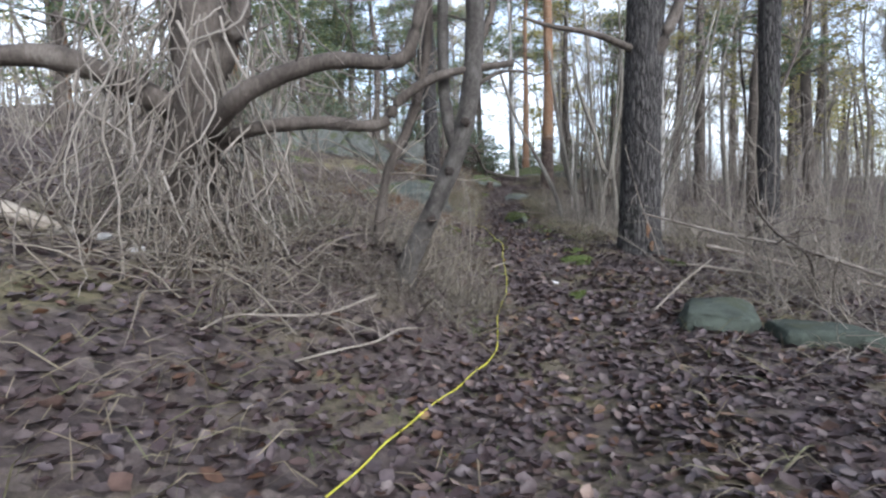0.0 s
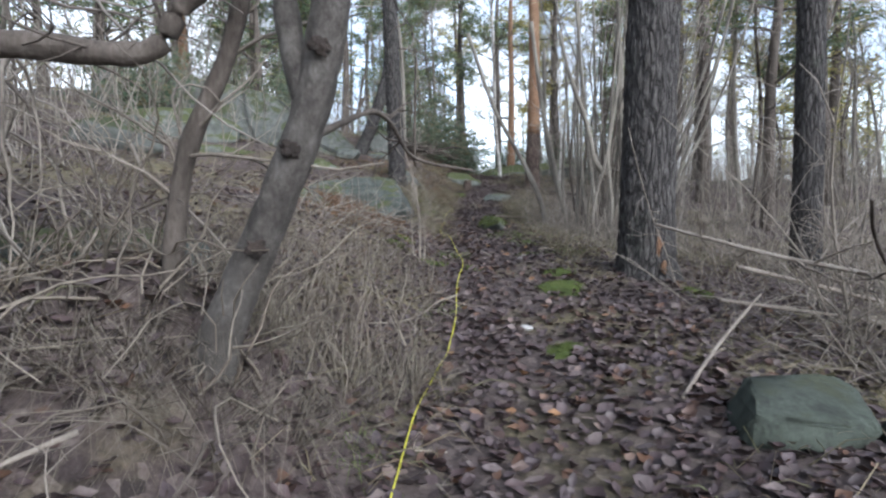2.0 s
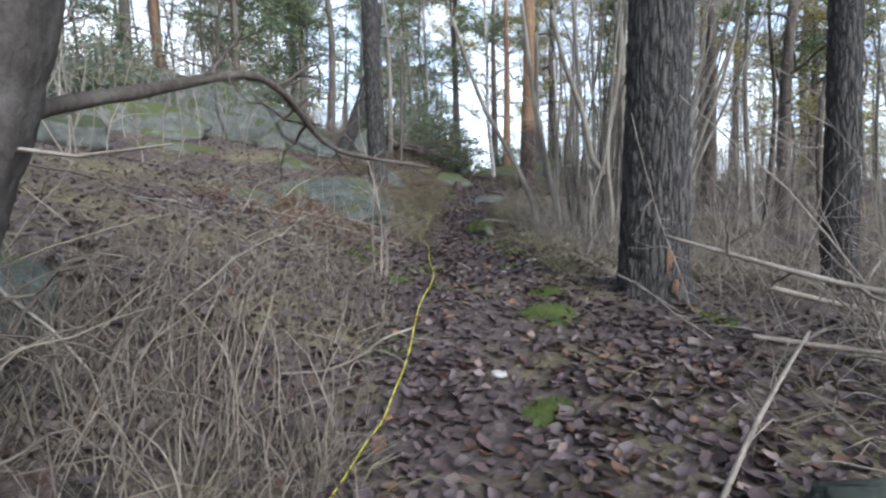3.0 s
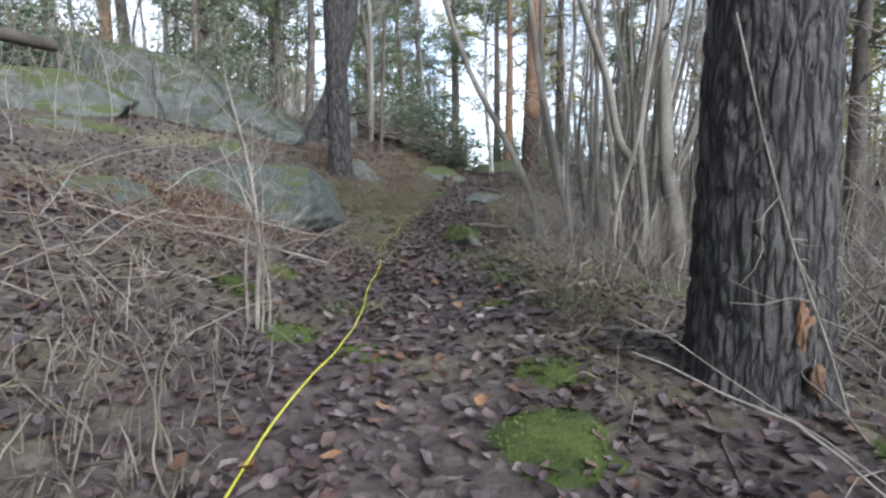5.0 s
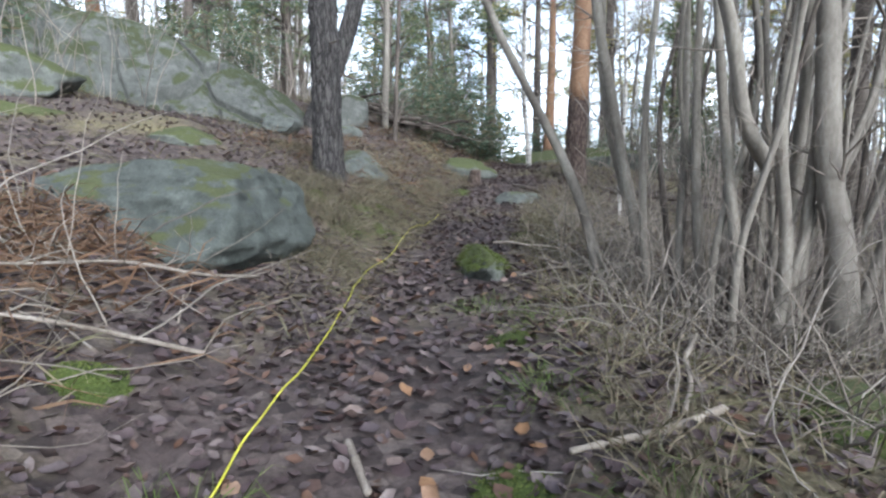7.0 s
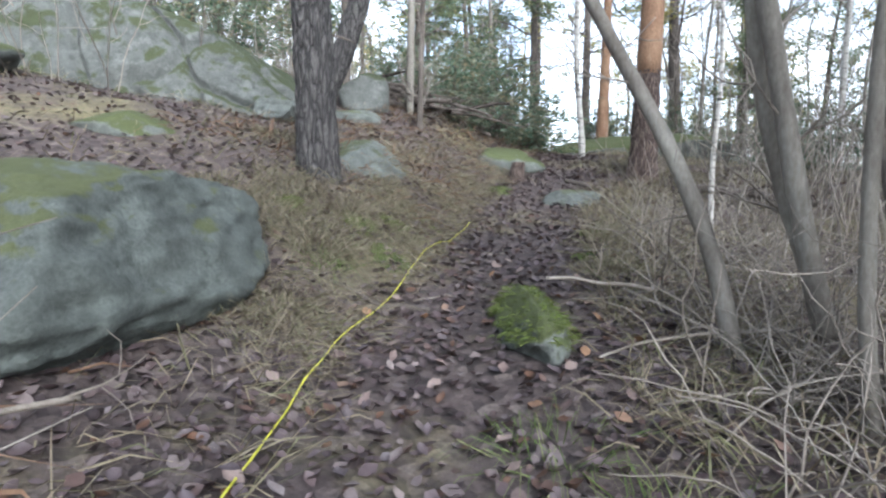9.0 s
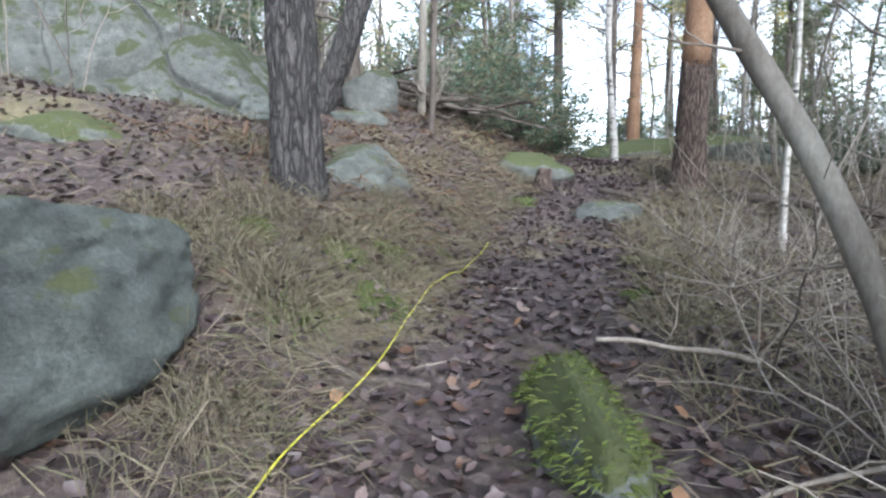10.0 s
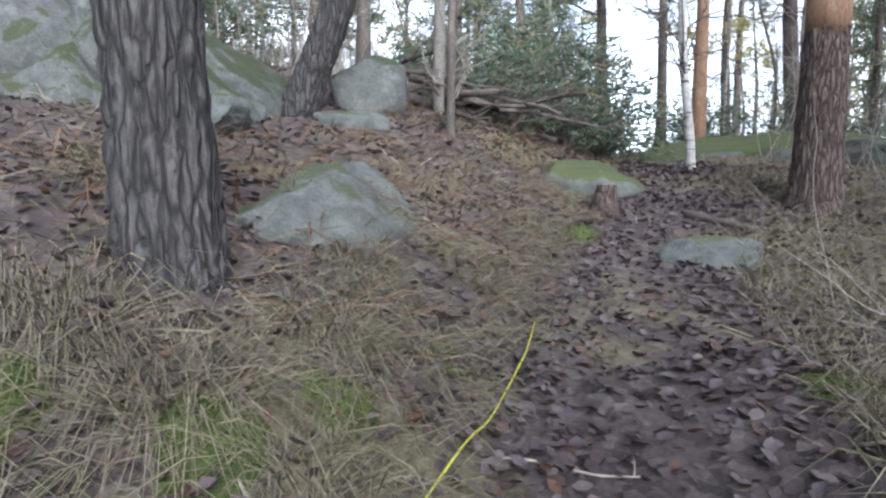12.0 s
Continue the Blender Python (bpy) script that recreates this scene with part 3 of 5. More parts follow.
for x, y, z, w, h in ((3.7, 7.738, 0.5, 0.03, 0.1), (3.72, 7.684, 0.33, 0.025, 0.06)):
    part("bark_wound", rock((x, y, z), (w, 0.02, h), 0.1, 70 + z, 6, 0.3, 4), M_ORANGE, p1, "orange wood where bark has flaked off")
p5, line = big_pine(on_ground(6.1, 9.1), [(6.1, 9.1, -0.1), (6.12, 9.1, 1.5), (6.1, 9.1, 3.5), (6.2, 9.1, 7.0)], 0.165, 0.14, 0.07, 11.0, "dark straight pine standing in the brush", 56, 0.05, 0.016)

p2, line = big_pine(on_ground(1.04, 14.15), [(1.05, 14.15, 1.2), (1.04, 14.15, 2.2), (1.0, 14.15, 3.6), (0.95, 14.15, 6.5)], 0.178, 0.145, 0.07, 7.0, "straight dark pine with plated bark standing in dry grass", 90, 0.03, 0.018)
for z, a, L in ((2.6, 0.4, 0.25), (3.1, 2.5, 0.4), (3.6, 4.4, 0.35), (2.9, 5.4, 0.2), (4.2, 0.2, 0.6)):
    g = Geo()
    st = wander((1.01 + 0.14 * math.cos(a), 14.15 + 0.13 * math.sin(a), z), (math.cos(a), math.sin(a), -0.1), L, 4, 0.12)
    g.tube(st, taper(5, 0.016, 0.006), 6)
    part("dead_stub", g, M_BARK_D, p2)
M_RUSTBARK = mat_bark("reddish_pine_bark", (0.07, 0.046, 0.038), (0.135, 0.1, 0.082), (0.28, 0.205, 0.16), 24, 4.6)
p3, line = big_pine(on_ground(4.66, 17.95), [(4.66, 17.95, 1.3), (4.68, 17.95, 2.2), (4.7, 17.95, 3.0)], 0.2, 0.17, 0.08, 4.0, "pine with furrowed grey foot and orange upper trunk", 64, 0.05, 0.016, (M_RUSTBARK, M_CRACK))
g = Geo()
g.tube(smooth_line([(4.7, 17.95, 2.95), (4.74, 17.95, 5), (4.7, 17.9, 8)], 8), taper(17, 0.168, 0.13, 0.04), 16)
part("upper_trunk", g, M_ORANGE, p3, "orange flaking bark")
p4, line = big_pine(on_ground(0.3, 17.9), [(-0.15, 17.35, 1.9), (0.05, 17.4, 2.6), (0.35, 17.45, 3.3), (0.75, 17.5, 4.6), (0.9, 17.5, 6)], 0.2, 0.13, 0.06, 9.0, "leaning rough-barked pine beside the angular boulder", 48, 0.06, 0.016)

# birch on the crest
t = thing("birch_tree", on_ground(4.2, 20.0), "slender white-barked birch with dark marks on its foot", "tree")
g = Geo()
line = smooth_line([(4.1, 20.0, 1.6), (4.06, 20.0, 2.3), (3.94, 20.0, 3.6), (3.92, 20.0, 5.5), (3.8, 20, 9)], 10)
g.tube(line, [0.064 + 0.04 * math.exp(-i / 1.5) - 0.0006 * i + R.uniform(-0.004, 0.004) for i in range(len(line))], 14)
part("trunk", g, M_BIRCH, t)
g = Geo()
twigs(g, line, 50, 1.6, 0.012, 0.0, 0.4, 3)
twig_part("branchwork", g, M_BARK_D, t)

# thin sapling
t = thing("sapling", on_ground(1.4, 17.7), "thin straight grey sapling", "tree")
g = Geo()
line = smooth_line([(1.4, 17.7, 1.8), (1.42, 17.7, 3), (1.5, 17.7, 5)], 8)
g.tube(line, taper(len(line), 0.05, 0.03, 0.1), 9)
part("trunk", g, M_BARK_D, t)
g = Geo()
twigs(g, line, 26, 0.9, 0.009, 0, 0.3)
twig_part("branchwork", g, M_TWIG, t)

# leaning knobbly tree by the trail
t = thing("leaning_tree", on_ground(0.62, 4.80), "leaning knobbly grey-barked tree with cut stubs", "tree")
g, line = bark_trunk([(0.61, 4.83, 0.11), (0.68, 4.79, 0.37), (0.80, 4.77, 0.64), (0.94, 4.74, 0.93), (1.08, 4.70, 1.26), (1.18, 4.65, 1.70), (1.21, 4.62, 2.28), (1.21, 4.58, 3.16)], 0.083, 0.06, 0.05, 44, 0.022, 0.007, 3.3)
part("trunk", g, M_GREYBARK, t)
g = Geo()
for ctrl, r in (([(0.98, 4.72, 1.05), (1.01, 4.85, 1.14), (1.07, 5.18, 1.25), (1.22, 5.58, 1.39), (1.31, 5.78, 1.36), (1.44, 6.08, 1.2), (1.84, 6.48, 1.15)], 0.022),
                ([(1.15, 4.66, 1.62), (1.29, 4.62, 1.73), (1.46, 4.71, 1.80), (1.68, 4.81, 1.79)], 0.018),
                ([(1.19, 4.64, 1.92), (1.33, 4.70, 2.19), (1.39, 4.78, 2.64)], 0.04)):
    line2 = smooth_line(ctrl, 6)
    g.tube(line2, taper(len(line2), r, r * 0.35, 0.1), 7)
    twigs(g, line2, 9, 0.4, r * 0.35)
twig_part("branchwork", g, M_BARK_D, t)
for x, y, z in ((1.03, 4.66, 1.10), (0.9, 4.68, 0.76), (1.15, 4.61, 1.43)):
    part("knot", rock((x - 0.02, y - 0.015, z), (0.03, 0.012, 0.026), 0.3, z, 5, 0.4, 4), M_CRACK, t)

g = Geo()
fork = smooth_line([(1.07, 4.69, 1.26), (1.01, 4.72, 1.5), (0.99, 4.74, 1.8), (1.0, 4.75, 2.8)], 7)
g.tube(fork, taper(len(fork), 0.052, 0.035, 0.06), 12)
part("fork", g, M_GREYBARK, t)

t = thing("slim_tree", on_ground(0.49, 4.92), "slim crooked dark-barked tree", "tree")
g = Geo()
line = smooth_line([(0.45, 4.94, 0.15), (0.47, 4.92, 0.50), (0.51, 4.90, 0.85), (0.58, 4.89, 1.15), (0.76, 4.86, 1.52), (0.88, 4.81, 2.01), (0.90, 4.75, 2.80)], 7)
g.tube(line, taper(len(line), 0.045, 0.028, 0.08), 10)
part("trunk", g, M_BARK_D, t)
g = Geo()
twigs(g, line, 26, 0.7, 0.009, 0, 0.35)
twig_part("branchwork", g, M_TWIG, t)

# old tree wrapped in dry climbers
old = thing("vine_covered_tree", on_ground(-1.01, 5.15), "old dark tree wrapped in a tangle of dry hanging vines", "tree")
g, line = bark_trunk([(-1.02, 5.14, 0.19), (-1.00, 5.08, 0.98), (-0.84, 5.03, 1.69), (-0.83, 5.01, 2.57), (-0.91, 4.97, 3.89)], 0.22, 0.17, 0.1, 40, 0.06, 0.02, 5.5)
part("trunk", g, [M_BARK_D, M_CRACK], old)
for ctrl, r in (([(-0.91, 4.99, 1.25), (-0.44, 4.52, 1.55), (-0.15, 4.45, 1.70), (0.24, 4.47, 1.82), (0.68, 4.49, 1.82), (0.81, 4.45, 2.04), (0.93, 4.40, 2.53)], 0.075),
                ([(-0.91, 4.99, 1.21), (-0.42, 4.70, 1.40), (0.07, 4.64, 1.45), (0.53, 4.67, 1.43), (0.68, 4.67, 1.60), (0.98, 4.64, 1.76), (1.47, 4.62, 1.83)], 0.055),
                ([(-0.84, 5.03, 1.69), (-0.50, 4.95, 2.23), (-0.44, 4.93, 2.94)], 0.1),
                ([(-0.97, 5.02, 1.60), (-1.63, 4.71, 1.92), (-2.41, 4.58, 1.90), (-3.30, 4.53, 2.04)], 0.1)):
    g = Geo()
    line2 = smooth_line(ctrl, 7)
    g.tube(line2, taper(len(line2), r, r * 0.45, 0.1), 10)
    ob = part("limb", g, M_BARK_D, old)
    g = Geo()
    twigs(g, line2, 8, 0.5, r * 0.12)
    twig_part("twig_spray", g, M_BARK_D, ob)
g = Geo()
for k in range(430):
    a, rad = R.uniform(0, 6.28), abs(R.gauss(0.25, 0.3))
    p = Vector((-0.94 + math.cos(a) * rad * 1.3, 5.00 + math.sin(a) * rad, R.uniform(0.7, 2.7)))
    if R.random() < 0.25:
        p = Vector((R.uniform(-1.95, 0.0), R.uniform(4.65, 5.35), R.uniform(1.0, 2.4)))
    ln = wander(p, (R.gauss(0, 0.35), R.gauss(-0.1, 0.35), -1), R.uniform(0.5, 1.7), 9, 0.22, (0, 0, -0.05))
    ln = [q if q.z > ground_z(q.x, q.y) else on_ground(q.x, q.y, 0.02) for q in ln]
    g.tube(ln, taper(10, R.uniform(0.005, 0.014), 0.003), 4, 0, False)
twig_part("vine_cover", g, M_VINE, old, "dry tangled vine stems")

# vine heap at the foot
g = Geo()
for k in range(340):
    x, y = R.gauss(-0.42, 0.66), R.gauss(4.73, 0.5)
    if x > 0.95:
        continue
    p = on_ground(x, y, 0.02)
    ln = wander(p, (R.gauss(0.1, 0.6), R.gauss(-0.2, 0.5), R.uniform(0.2, 1.3)), R.uniform(0.4, 1.1), 8, 0.2, (0, 0, -0.12))
    ln = [q if q.z > ground_z(q.x, q.y) else on_ground(q.x, q.y, 0.015) for q in ln]
    g.tube(ln, taper(9, R.uniform(0.003, 0.008), 0.002), 4, 0, False)
solo("vine_tangle", g, M_CANE, "heap of dry pale vine stems over the bank", "undergrowth", "", "stuff")


# spindly shoots beside the trail
t = thing("sapling", on_ground(1.46, 8.5), "spindly bare sapling with fine upright twigs", "tree")
for dx, dy, h, r in ((0, 0, 1.35, 0.014), (0.05, 0.04, 1.0, 0.008), (-0.06, 0.05, 1.1, 0.009), (0.03, -0.05, 0.8, 0.006)):
    g = Geo()
    ln = wander(on_ground(1.46 + dx, 8.5 + dy, -0.05), (dx, dy, 1), h, 10, 0.06)
    g.tube(ln, taper(11, r, r * 0.35), 7)
    ob = part("stem", g, M_TWIG, t)
    g = Geo()
    twigs(g, ln, 12, 0.4, r * 0.3, -0.1)
    twig_part("twig_spray", g, M_TWIG, ob)


# ---- hazel clump ----
hz = thing("hazel_bush", on_ground(4.3, 11.0), "dense clump of bare grey hazel stems", "bush")


def stem(name, ctrl, r0, r1, parent, mat=M_HAZEL, tw=8, twl=0.6):
    g = Geo()
    ln = smooth_line(ctrl, 7)
    g.tube(ln, taper(len(ln), r0, r1, 0.06), 9)
    ob = part(name, g, mat, parent)
    g = Geo()
    twigs(g, ln, tw, twl, max(0.004, r1 * 0.25))
    twig_part("twig_spray", g, M_TWIG, ob)
    return ob


def root_z(x, y):
    return ground_z(x, y) - 0.08


for x, y, dx, dy, r in ((4.18, 10.85, -0.25, 0.1, 0.05), (4.3, 10.75, 0.05, 0.0, 0.055), (4.42, 10.8, 0.3, 0.1, 0.05), (4.5, 10.9, 0.7, 0.2, 0.045), (4.35, 11.0, 0.25, 0.0, 0.06),
                        (4.1, 11.1, -0.1, 0.2, 0.045), (3.95, 11.2, 0.1, 0.3, 0.04), (4.7, 10.7, 0.9, -0.3, 0.04), (4.85, 11.0, 1.0, 0.1, 0.05), (4.25, 11.3, 0.0, 0.1, 0.045),
                        (3.85, 11.4, -0.15, 0.1, 0.04), (4.6, 11.3, 0.4, 0.1, 0.045), (4.0, 10.6, 0.35, 0.0, 0.03), (4.9, 10.4, 1.1, 0.2, 0.035), (5.1, 10.8, 0.8, 0.1, 0.05)):
    stem("stem", [(x, y, root_z(x, y)), (x + dx * 0.15 + R.gauss(0, 0.03), y + dy * 0.2, root_z(x, y) + 0.6), (x + dx * 0.5 + R.gauss(0, 0.05), y + dy * 0.5, root_z(x, y) + 1.4),
                  (x + dx + R.gauss(0, 0.08), y + dy, root_z(x, y) + 2.6), (x + dx * 1.5, y + dy * 1.3, root_z(x, y) + 4.2)], r * 0.72, r * 0.36, hz)
stem("stem", [(4.62, 10.7, 0.45), (4.6, 10.72, 0.9), (4.52, 10.75, 1.4), (4.5, 10.8, 2.2), (4.45, 10.9, 3.6)], 0.085, 0.045, hz)
stem("stem", [(4.25, 10.8, 1.35), (4.05, 10.7, 1.6), (3.92, 10.65, 2.1), (3.65, 10.6, 2.8), (3.5, 10.6, 3.4)], 0.045, 0.025, hz)
for k in range(24):
    x, y = max(4.05, R.gauss(4.5, 0.35)), 11.05 + R.gauss(0, 0.3)
    dx, dy, z0 = (x - 4.3) * 0.9 + abs(R.gauss(0.1, 0.25)), R.gauss(0.15, 0.2), root_z(x, y)
    stem("stem", [(x, y, z0), (x + dx * 0.2 + R.gauss(0, 0.05), y + dy * 0.2, z0 + 0.6), (x + dx * 0.6 + R.gauss(0, 0.08), y + dy * 0.6, z0 + 1.5), (x + dx * 1.1 + R.gauss(0, 0.12), y + dy, z0 + 2.6), (x + dx * 1.5, y + dy * 1.4, z0 + 3.8)],
         R.uniform(0.014, 0.028), 0.008, hz, R.choice((M_HAZEL, M_BARK_D)), 7, 0.5)
lean = thing("leaning_sapling", on_ground(3.62, 12.08), "pale bare stem leaning across beside the trail", "tree")
stem("trunk", [(3.7, 12.1, 0.5), (3.6, 12.2, 1.0), (3.42, 12.3, 1.5), (3.13, 12.45, 2.1), (2.8, 12.55, 2.8), (2.4, 12.6, 4.0)], 0.045, 0.03, lean, M_HAZEL, 6, 0.5)
gr = thing("grey_tree", on_ground(3.95, 11.95), "pair of smooth grey stems from one foot", "tree")
stem("trunk", [(3.98, 11.95, 0.7), (3.86, 11.97, 1.2), (3.72, 12.0, 1.9), (3.58, 12.0, 2.6), (3.4, 12, 4)], 0.046, 0.034, gr)
stem("trunk", [(4.05, 12.05, 0.7), (3.82, 12.1, 1.4), (3.66, 12.1, 2.2), (3.64, 12.1, 3.6)], 0.042, 0.03, gr)

# basal thicket of fine shoots and arching twigs
g = Geo()
for k in range(800):
    x, y = 4.35 + R.gauss(0, 0.6), 10.9 + R.gauss(0, 0.8)
    if x < lerp_table(y, TRAIL) + 0.75:
        continue
    ln = wander(on_ground(x, y, -0.02), (R.gauss(0, 0.45), R.gauss(-0.1, 0.45), R.uniform(0.4, 1.3)), R.uniform(0.3, 0.95), 8, 0.19, (0, 0, -0.06))
    ln = [q if q.z > ground_z(q.x, q.y) - 0.03 else on_ground(q.x, q.y, 0.01) for q in ln]
    g.tube(ln, taper(9, R.uniform(0.0025, 0.006), 0.0015), 4, 0, False)
solo("hazel_thicket", g, M_VINE, "tangled dry shoots round the hazel foot", "undergrowth", "", "stuff")


# ---- fallen branches and sticks ----
def stick(ctrl, r0, r1, label, mat=M_TWIG, tw=4, twl=0.4, name="fallen_branch"):
    g = Geo()
    ln = smooth_line(ctrl, 6)
    g.tube(ln, taper(len(ln), r0, r1, 0.1), 8)
    twigs(g, ln, tw, twl, max(0.003, r1 * 0.5))
    return solo(name, g, mat, label, "branch")


def lying(x0, y0, x1, y1, r, up0=0.0, up1=0.0, bend=0.05):
    out = []
    bend = 0.0 if math.hypot(x1 - x0, y1 - y0) < 0.7 else min(bend, 0.03)
    for i in range(5):
        t = i / 4
        x, y = x0 + (x1 - x0) * t + R.gauss(0, bend), y0 + (y1 - y0) * t + R.gauss(0, bend)
        out.append(on_ground(x, y, r * 0.8 + up0 + (up1 - up0) * t))
    return out


stick([(3.31, 6.96, 0.75), (3.55, 6.71, 0.66), (3.93, 6.38, 0.53), (4.44, 5.97, 0.39), (5.19, 5.40, 0.04)], 0.011, 0.02, "long pale dead branch propped beside the pine", M_TWIG, 12, 0.6)
stick([(3.36, 7.66, 1.62), (3.46, 7.64, 1.2), (3.58, 7.63, 0.8), (3.72, 7.63, 0.45), (3.85, 7.6, 0.0)], 0.003, 0.006, "thin dead twig leaning on the pine", M_TWIG, 9, 0.4)
stick([(2.78, 5.42, -0.1), (3.1, 5.75, 0.02), (3.45, 6.08, 0.14), (3.85, 6.45, 0.26)], 0.013, 0.008, "grey stick lying on leaves by the trail", M_TWIG, 2)
stick([(3.33, 4.93, 0.90), (3.59, 5.21, 0.74), (4.01, 5.59, 0.54), (4.61, 6.07, 0.31), (4.96, 6.45, -0.03)], 0.008, 0.016, "dark bare branch arching over the stone blocks", M_BARK_D, 8, 0.6)
stick(lying(3.70, 6.73, 5.47, 6.56, 0.03, 0.15, 0.1), 0.016, 0.01, "dead branch lying in brush", M_TWIG, 8, 0.6)
stick(lying(4.4, 7.7, 6.6, 6.4, 0.035, 0.2, 0.1), 0.022, 0.014, "dead branch lying in brush", M_WOODPALE, 8, 0.6)
stick(lying(3.38, 9.68, 3.75, 10.4, 0.025, 0.0, 0.1), 0.01, 0.014, "curved grey branch end by the hazel", M_TWIG, 0, 0.2)
stick(lying(2.95, 9.43, 3.6, 9.75, 0.015), 0.012, 0.016, "pale stick on the leaf litter", M_WOODPALE, 2, 0.2)
stick(lying(2.33, 9.28, 2.22, 9.52, 0.014), 0.013, 0.016, "short broken piece of grey branch", M_TWIG, 0)
stick(lying(2.75, 8.6, 3.7, 8.7, 0.015), 0.012, 0.018, "thin grey stick beside the pine foot", M_TWIG, 3)
stick(lying(3.0, 11.85, 4.0, 12.35, 0.02, 0.03, 0.1), 0.006, 0.009, "pale dead branch lying across the brush", M_TWIG, 5)
stick(lying(3.2, 11.5, 4.3, 11.6, 0.02, 0.03, 0.08), 0.005, 0.008, "grey dead branch lying across the brush", M_TWIG, 5)
stick(lying(2.9, 12.95, 3.55, 12.9, 0.02, 0.12, 0.05), 0.01, 0.014, "grey dead branch behind the mossy stone", M_WOODPALE, 3)
stick(lying(1.6, 12.7, 2.2, 12.75, 0.015), 0.012, 0.014, "dark thin stick across the trail edge", M_BARK_D, 2)
stick(lying(3.55, 17.7, 3.95, 17.2, 0.03), 0.04, 0.03, "short dark log beside the pale stone", M_BARK_D, 1)
stick(lying(1.17, 6.33, 1.75, 6.95, 0.02, 0.02, 0.12), 0.005, 0.007, "thin grey stick leaning in dry grass", M_TWIG, 4)
stick(lying(0.17, 3.72, 0.85, 4.28, 0.02, 0.0, 0.1), 0.006, 0.008, "thin crooked grey branch on the litter", M_TWIG, 5)
stick(lying(-0.35, 3.51, 0.50, 4.17, 0.02, 0.05, 0.2), 0.006, 0.009, "thin crooked grey branch on the litter", M_TWIG, 5)
stick(lying(0.2, 9.2, 1.5, 9.9, 0.02, 0.05, 0.1), 0.006, 0.01, "grey branch below the boulder", M_TWIG, 6)
stick(lying(0.5, 9.6, 1.4, 11.0, 0.02, 0.1, 0.1), 0.006, 0.011, "long grey branch below the boulder", M_TWIG, 6)
for k in range(46):
    y = R.uniform(3, 19)
    x = lerp_table(y, TRAIL) + R.choice((-1, 1)) * R.uniform(0.15, 1.9)
    if 2.9 < x < 4.3 and 7.3 < y < 8.7:
        continue
    a, L = R.uniform(0, 6.28), R.uniform(0.2, 0.6)
    tagged(stick(lying(x, y, x + math.cos(a) * L, y + math.sin(a) * L, 0.006, 0, 0, 0.02), 0.006, 0.004, "thin dead twig on the leaf litter", R.choice((M_TWIG, M_BARK_D, M_WOODPALE)), 2, 0.15, "twig"), group="twigs on the trail")

# brush of twigs on both sides
g = Geo()
for k in range(1250):
    zone = R.random()
    if zone < 0.45:
        x, y = R.uniform(3.6, 7.5), R.uniform(3.8, 10.5)
        if (x - 3.61) ** 2 + (y - 8.0) ** 2 < 0.3:
            continue
    elif zone < 0.55:
        x, y = R.gauss(0.55, 0.4), R.gauss(9.3, 0.8)
    else:
        x, y = R.uniform(3.5, 6), R.uniform(11.5, 16)
    if abs(x - lerp_table(y, TRAIL)) < (0.75 if y < 9 else 0.95):
        continue
    ln = wander(on_ground(x, y), (R.gauss(0, 0.6), R.gauss(0, 0.6), R.uniform(0.05, 1)), R.uniform(0.3, 1.2), 7, 0.18, (0, 0, -0.05))
    ln = [q if q.z > ground_z(q.x, q.y) else on_ground(q.x, q.y, 0.01) for q in ln]
    g.tube(ln, taper(8, R.uniform(0.0025, 0.006), 0.0015), 4, 0, False)
solo("brushwood", g, M_VINE, "scattered dead brush and arching twigs", "undergrowth", "", "stuff")


stick([(-2.12, 4.71, 0.91), (-1.76, 4.69, 0.76), (-1.45, 4.62, 0.64), (-1.13, 4.60, 0.53)], 0.06, 0.045, "pale weathered log lying on the bank", M_WOODPALE, 2, 0.3, "fallen_log")
for k, (x, y, h) in enumerate(((4.56, 5.54, 1.2), (4.88, 6.09, 1.4), (5.28, 5.41, 1.5), (4.60, 6.51, 1.1), (5.47, 6.65, 1.4), (4.28, 5.88, 0.9), (5.08, 7.33, 1.3), (6.2, 7.5, 1.6), (5.0, 8.4, 1.2))):
    t = thing("bare_shrub", on_ground(x, y), "leafless grey shrub with arching twigs", "shrub", "bare shrubs in the brush")
    for _ in range(7):
        g = Geo()
        ln = wander(on_ground(x + R.gauss(0, 0.06), y + R.gauss(0, 0.06), -0.03), (R.gauss(-0.25, 0.4), R.gauss(0, 0.4), 1), h * R.uniform(0.6, 1.1), 9, 0.12, (0, 0, -0.03))
        g.tube(ln, taper(10, 0.009, 0.003), 5, 0, False)
        ob = part("stem", g, M_TWIG, t)
        g = Geo()
        twigs(g, ln, 7, 0.35, 0.0035)
        twig_part("twig_spray", g, M_TWIG, ob)

# ---- grass, tussocks, moss ----
g = Geo()
for k in range(3600):
    y = R.uniform(5.0, 8.3)
    x = lerp_table(y, TRAIL) - R.uniform(0.7, 2.6) if R.random() < 0.8 else R.gauss(0.8, 0.45)
    if x > lerp_table(y, TRAIL) - 0.65:
        continue
    dens = noise.noise(Vector((x * 1.3, y * 1.3, 5)))
    if dens < -0.15 + R.uniform(-0.2, 0.2):
        continue
    g.blade(on_ground(x, y, -0.02), (R.gauss(0, 0.3), R.gauss(0, 0.3), 1), R.uniform(0.2, 0.6) * (1.0 if y < 6.4 else 0.5), R.uniform(0.004, 0.008), R.uniform(0, 0.8))
solo("dry_grass", g, M_GRASS, "tall dry straw-coloured grass on the bank", "grass", "", "stuff")

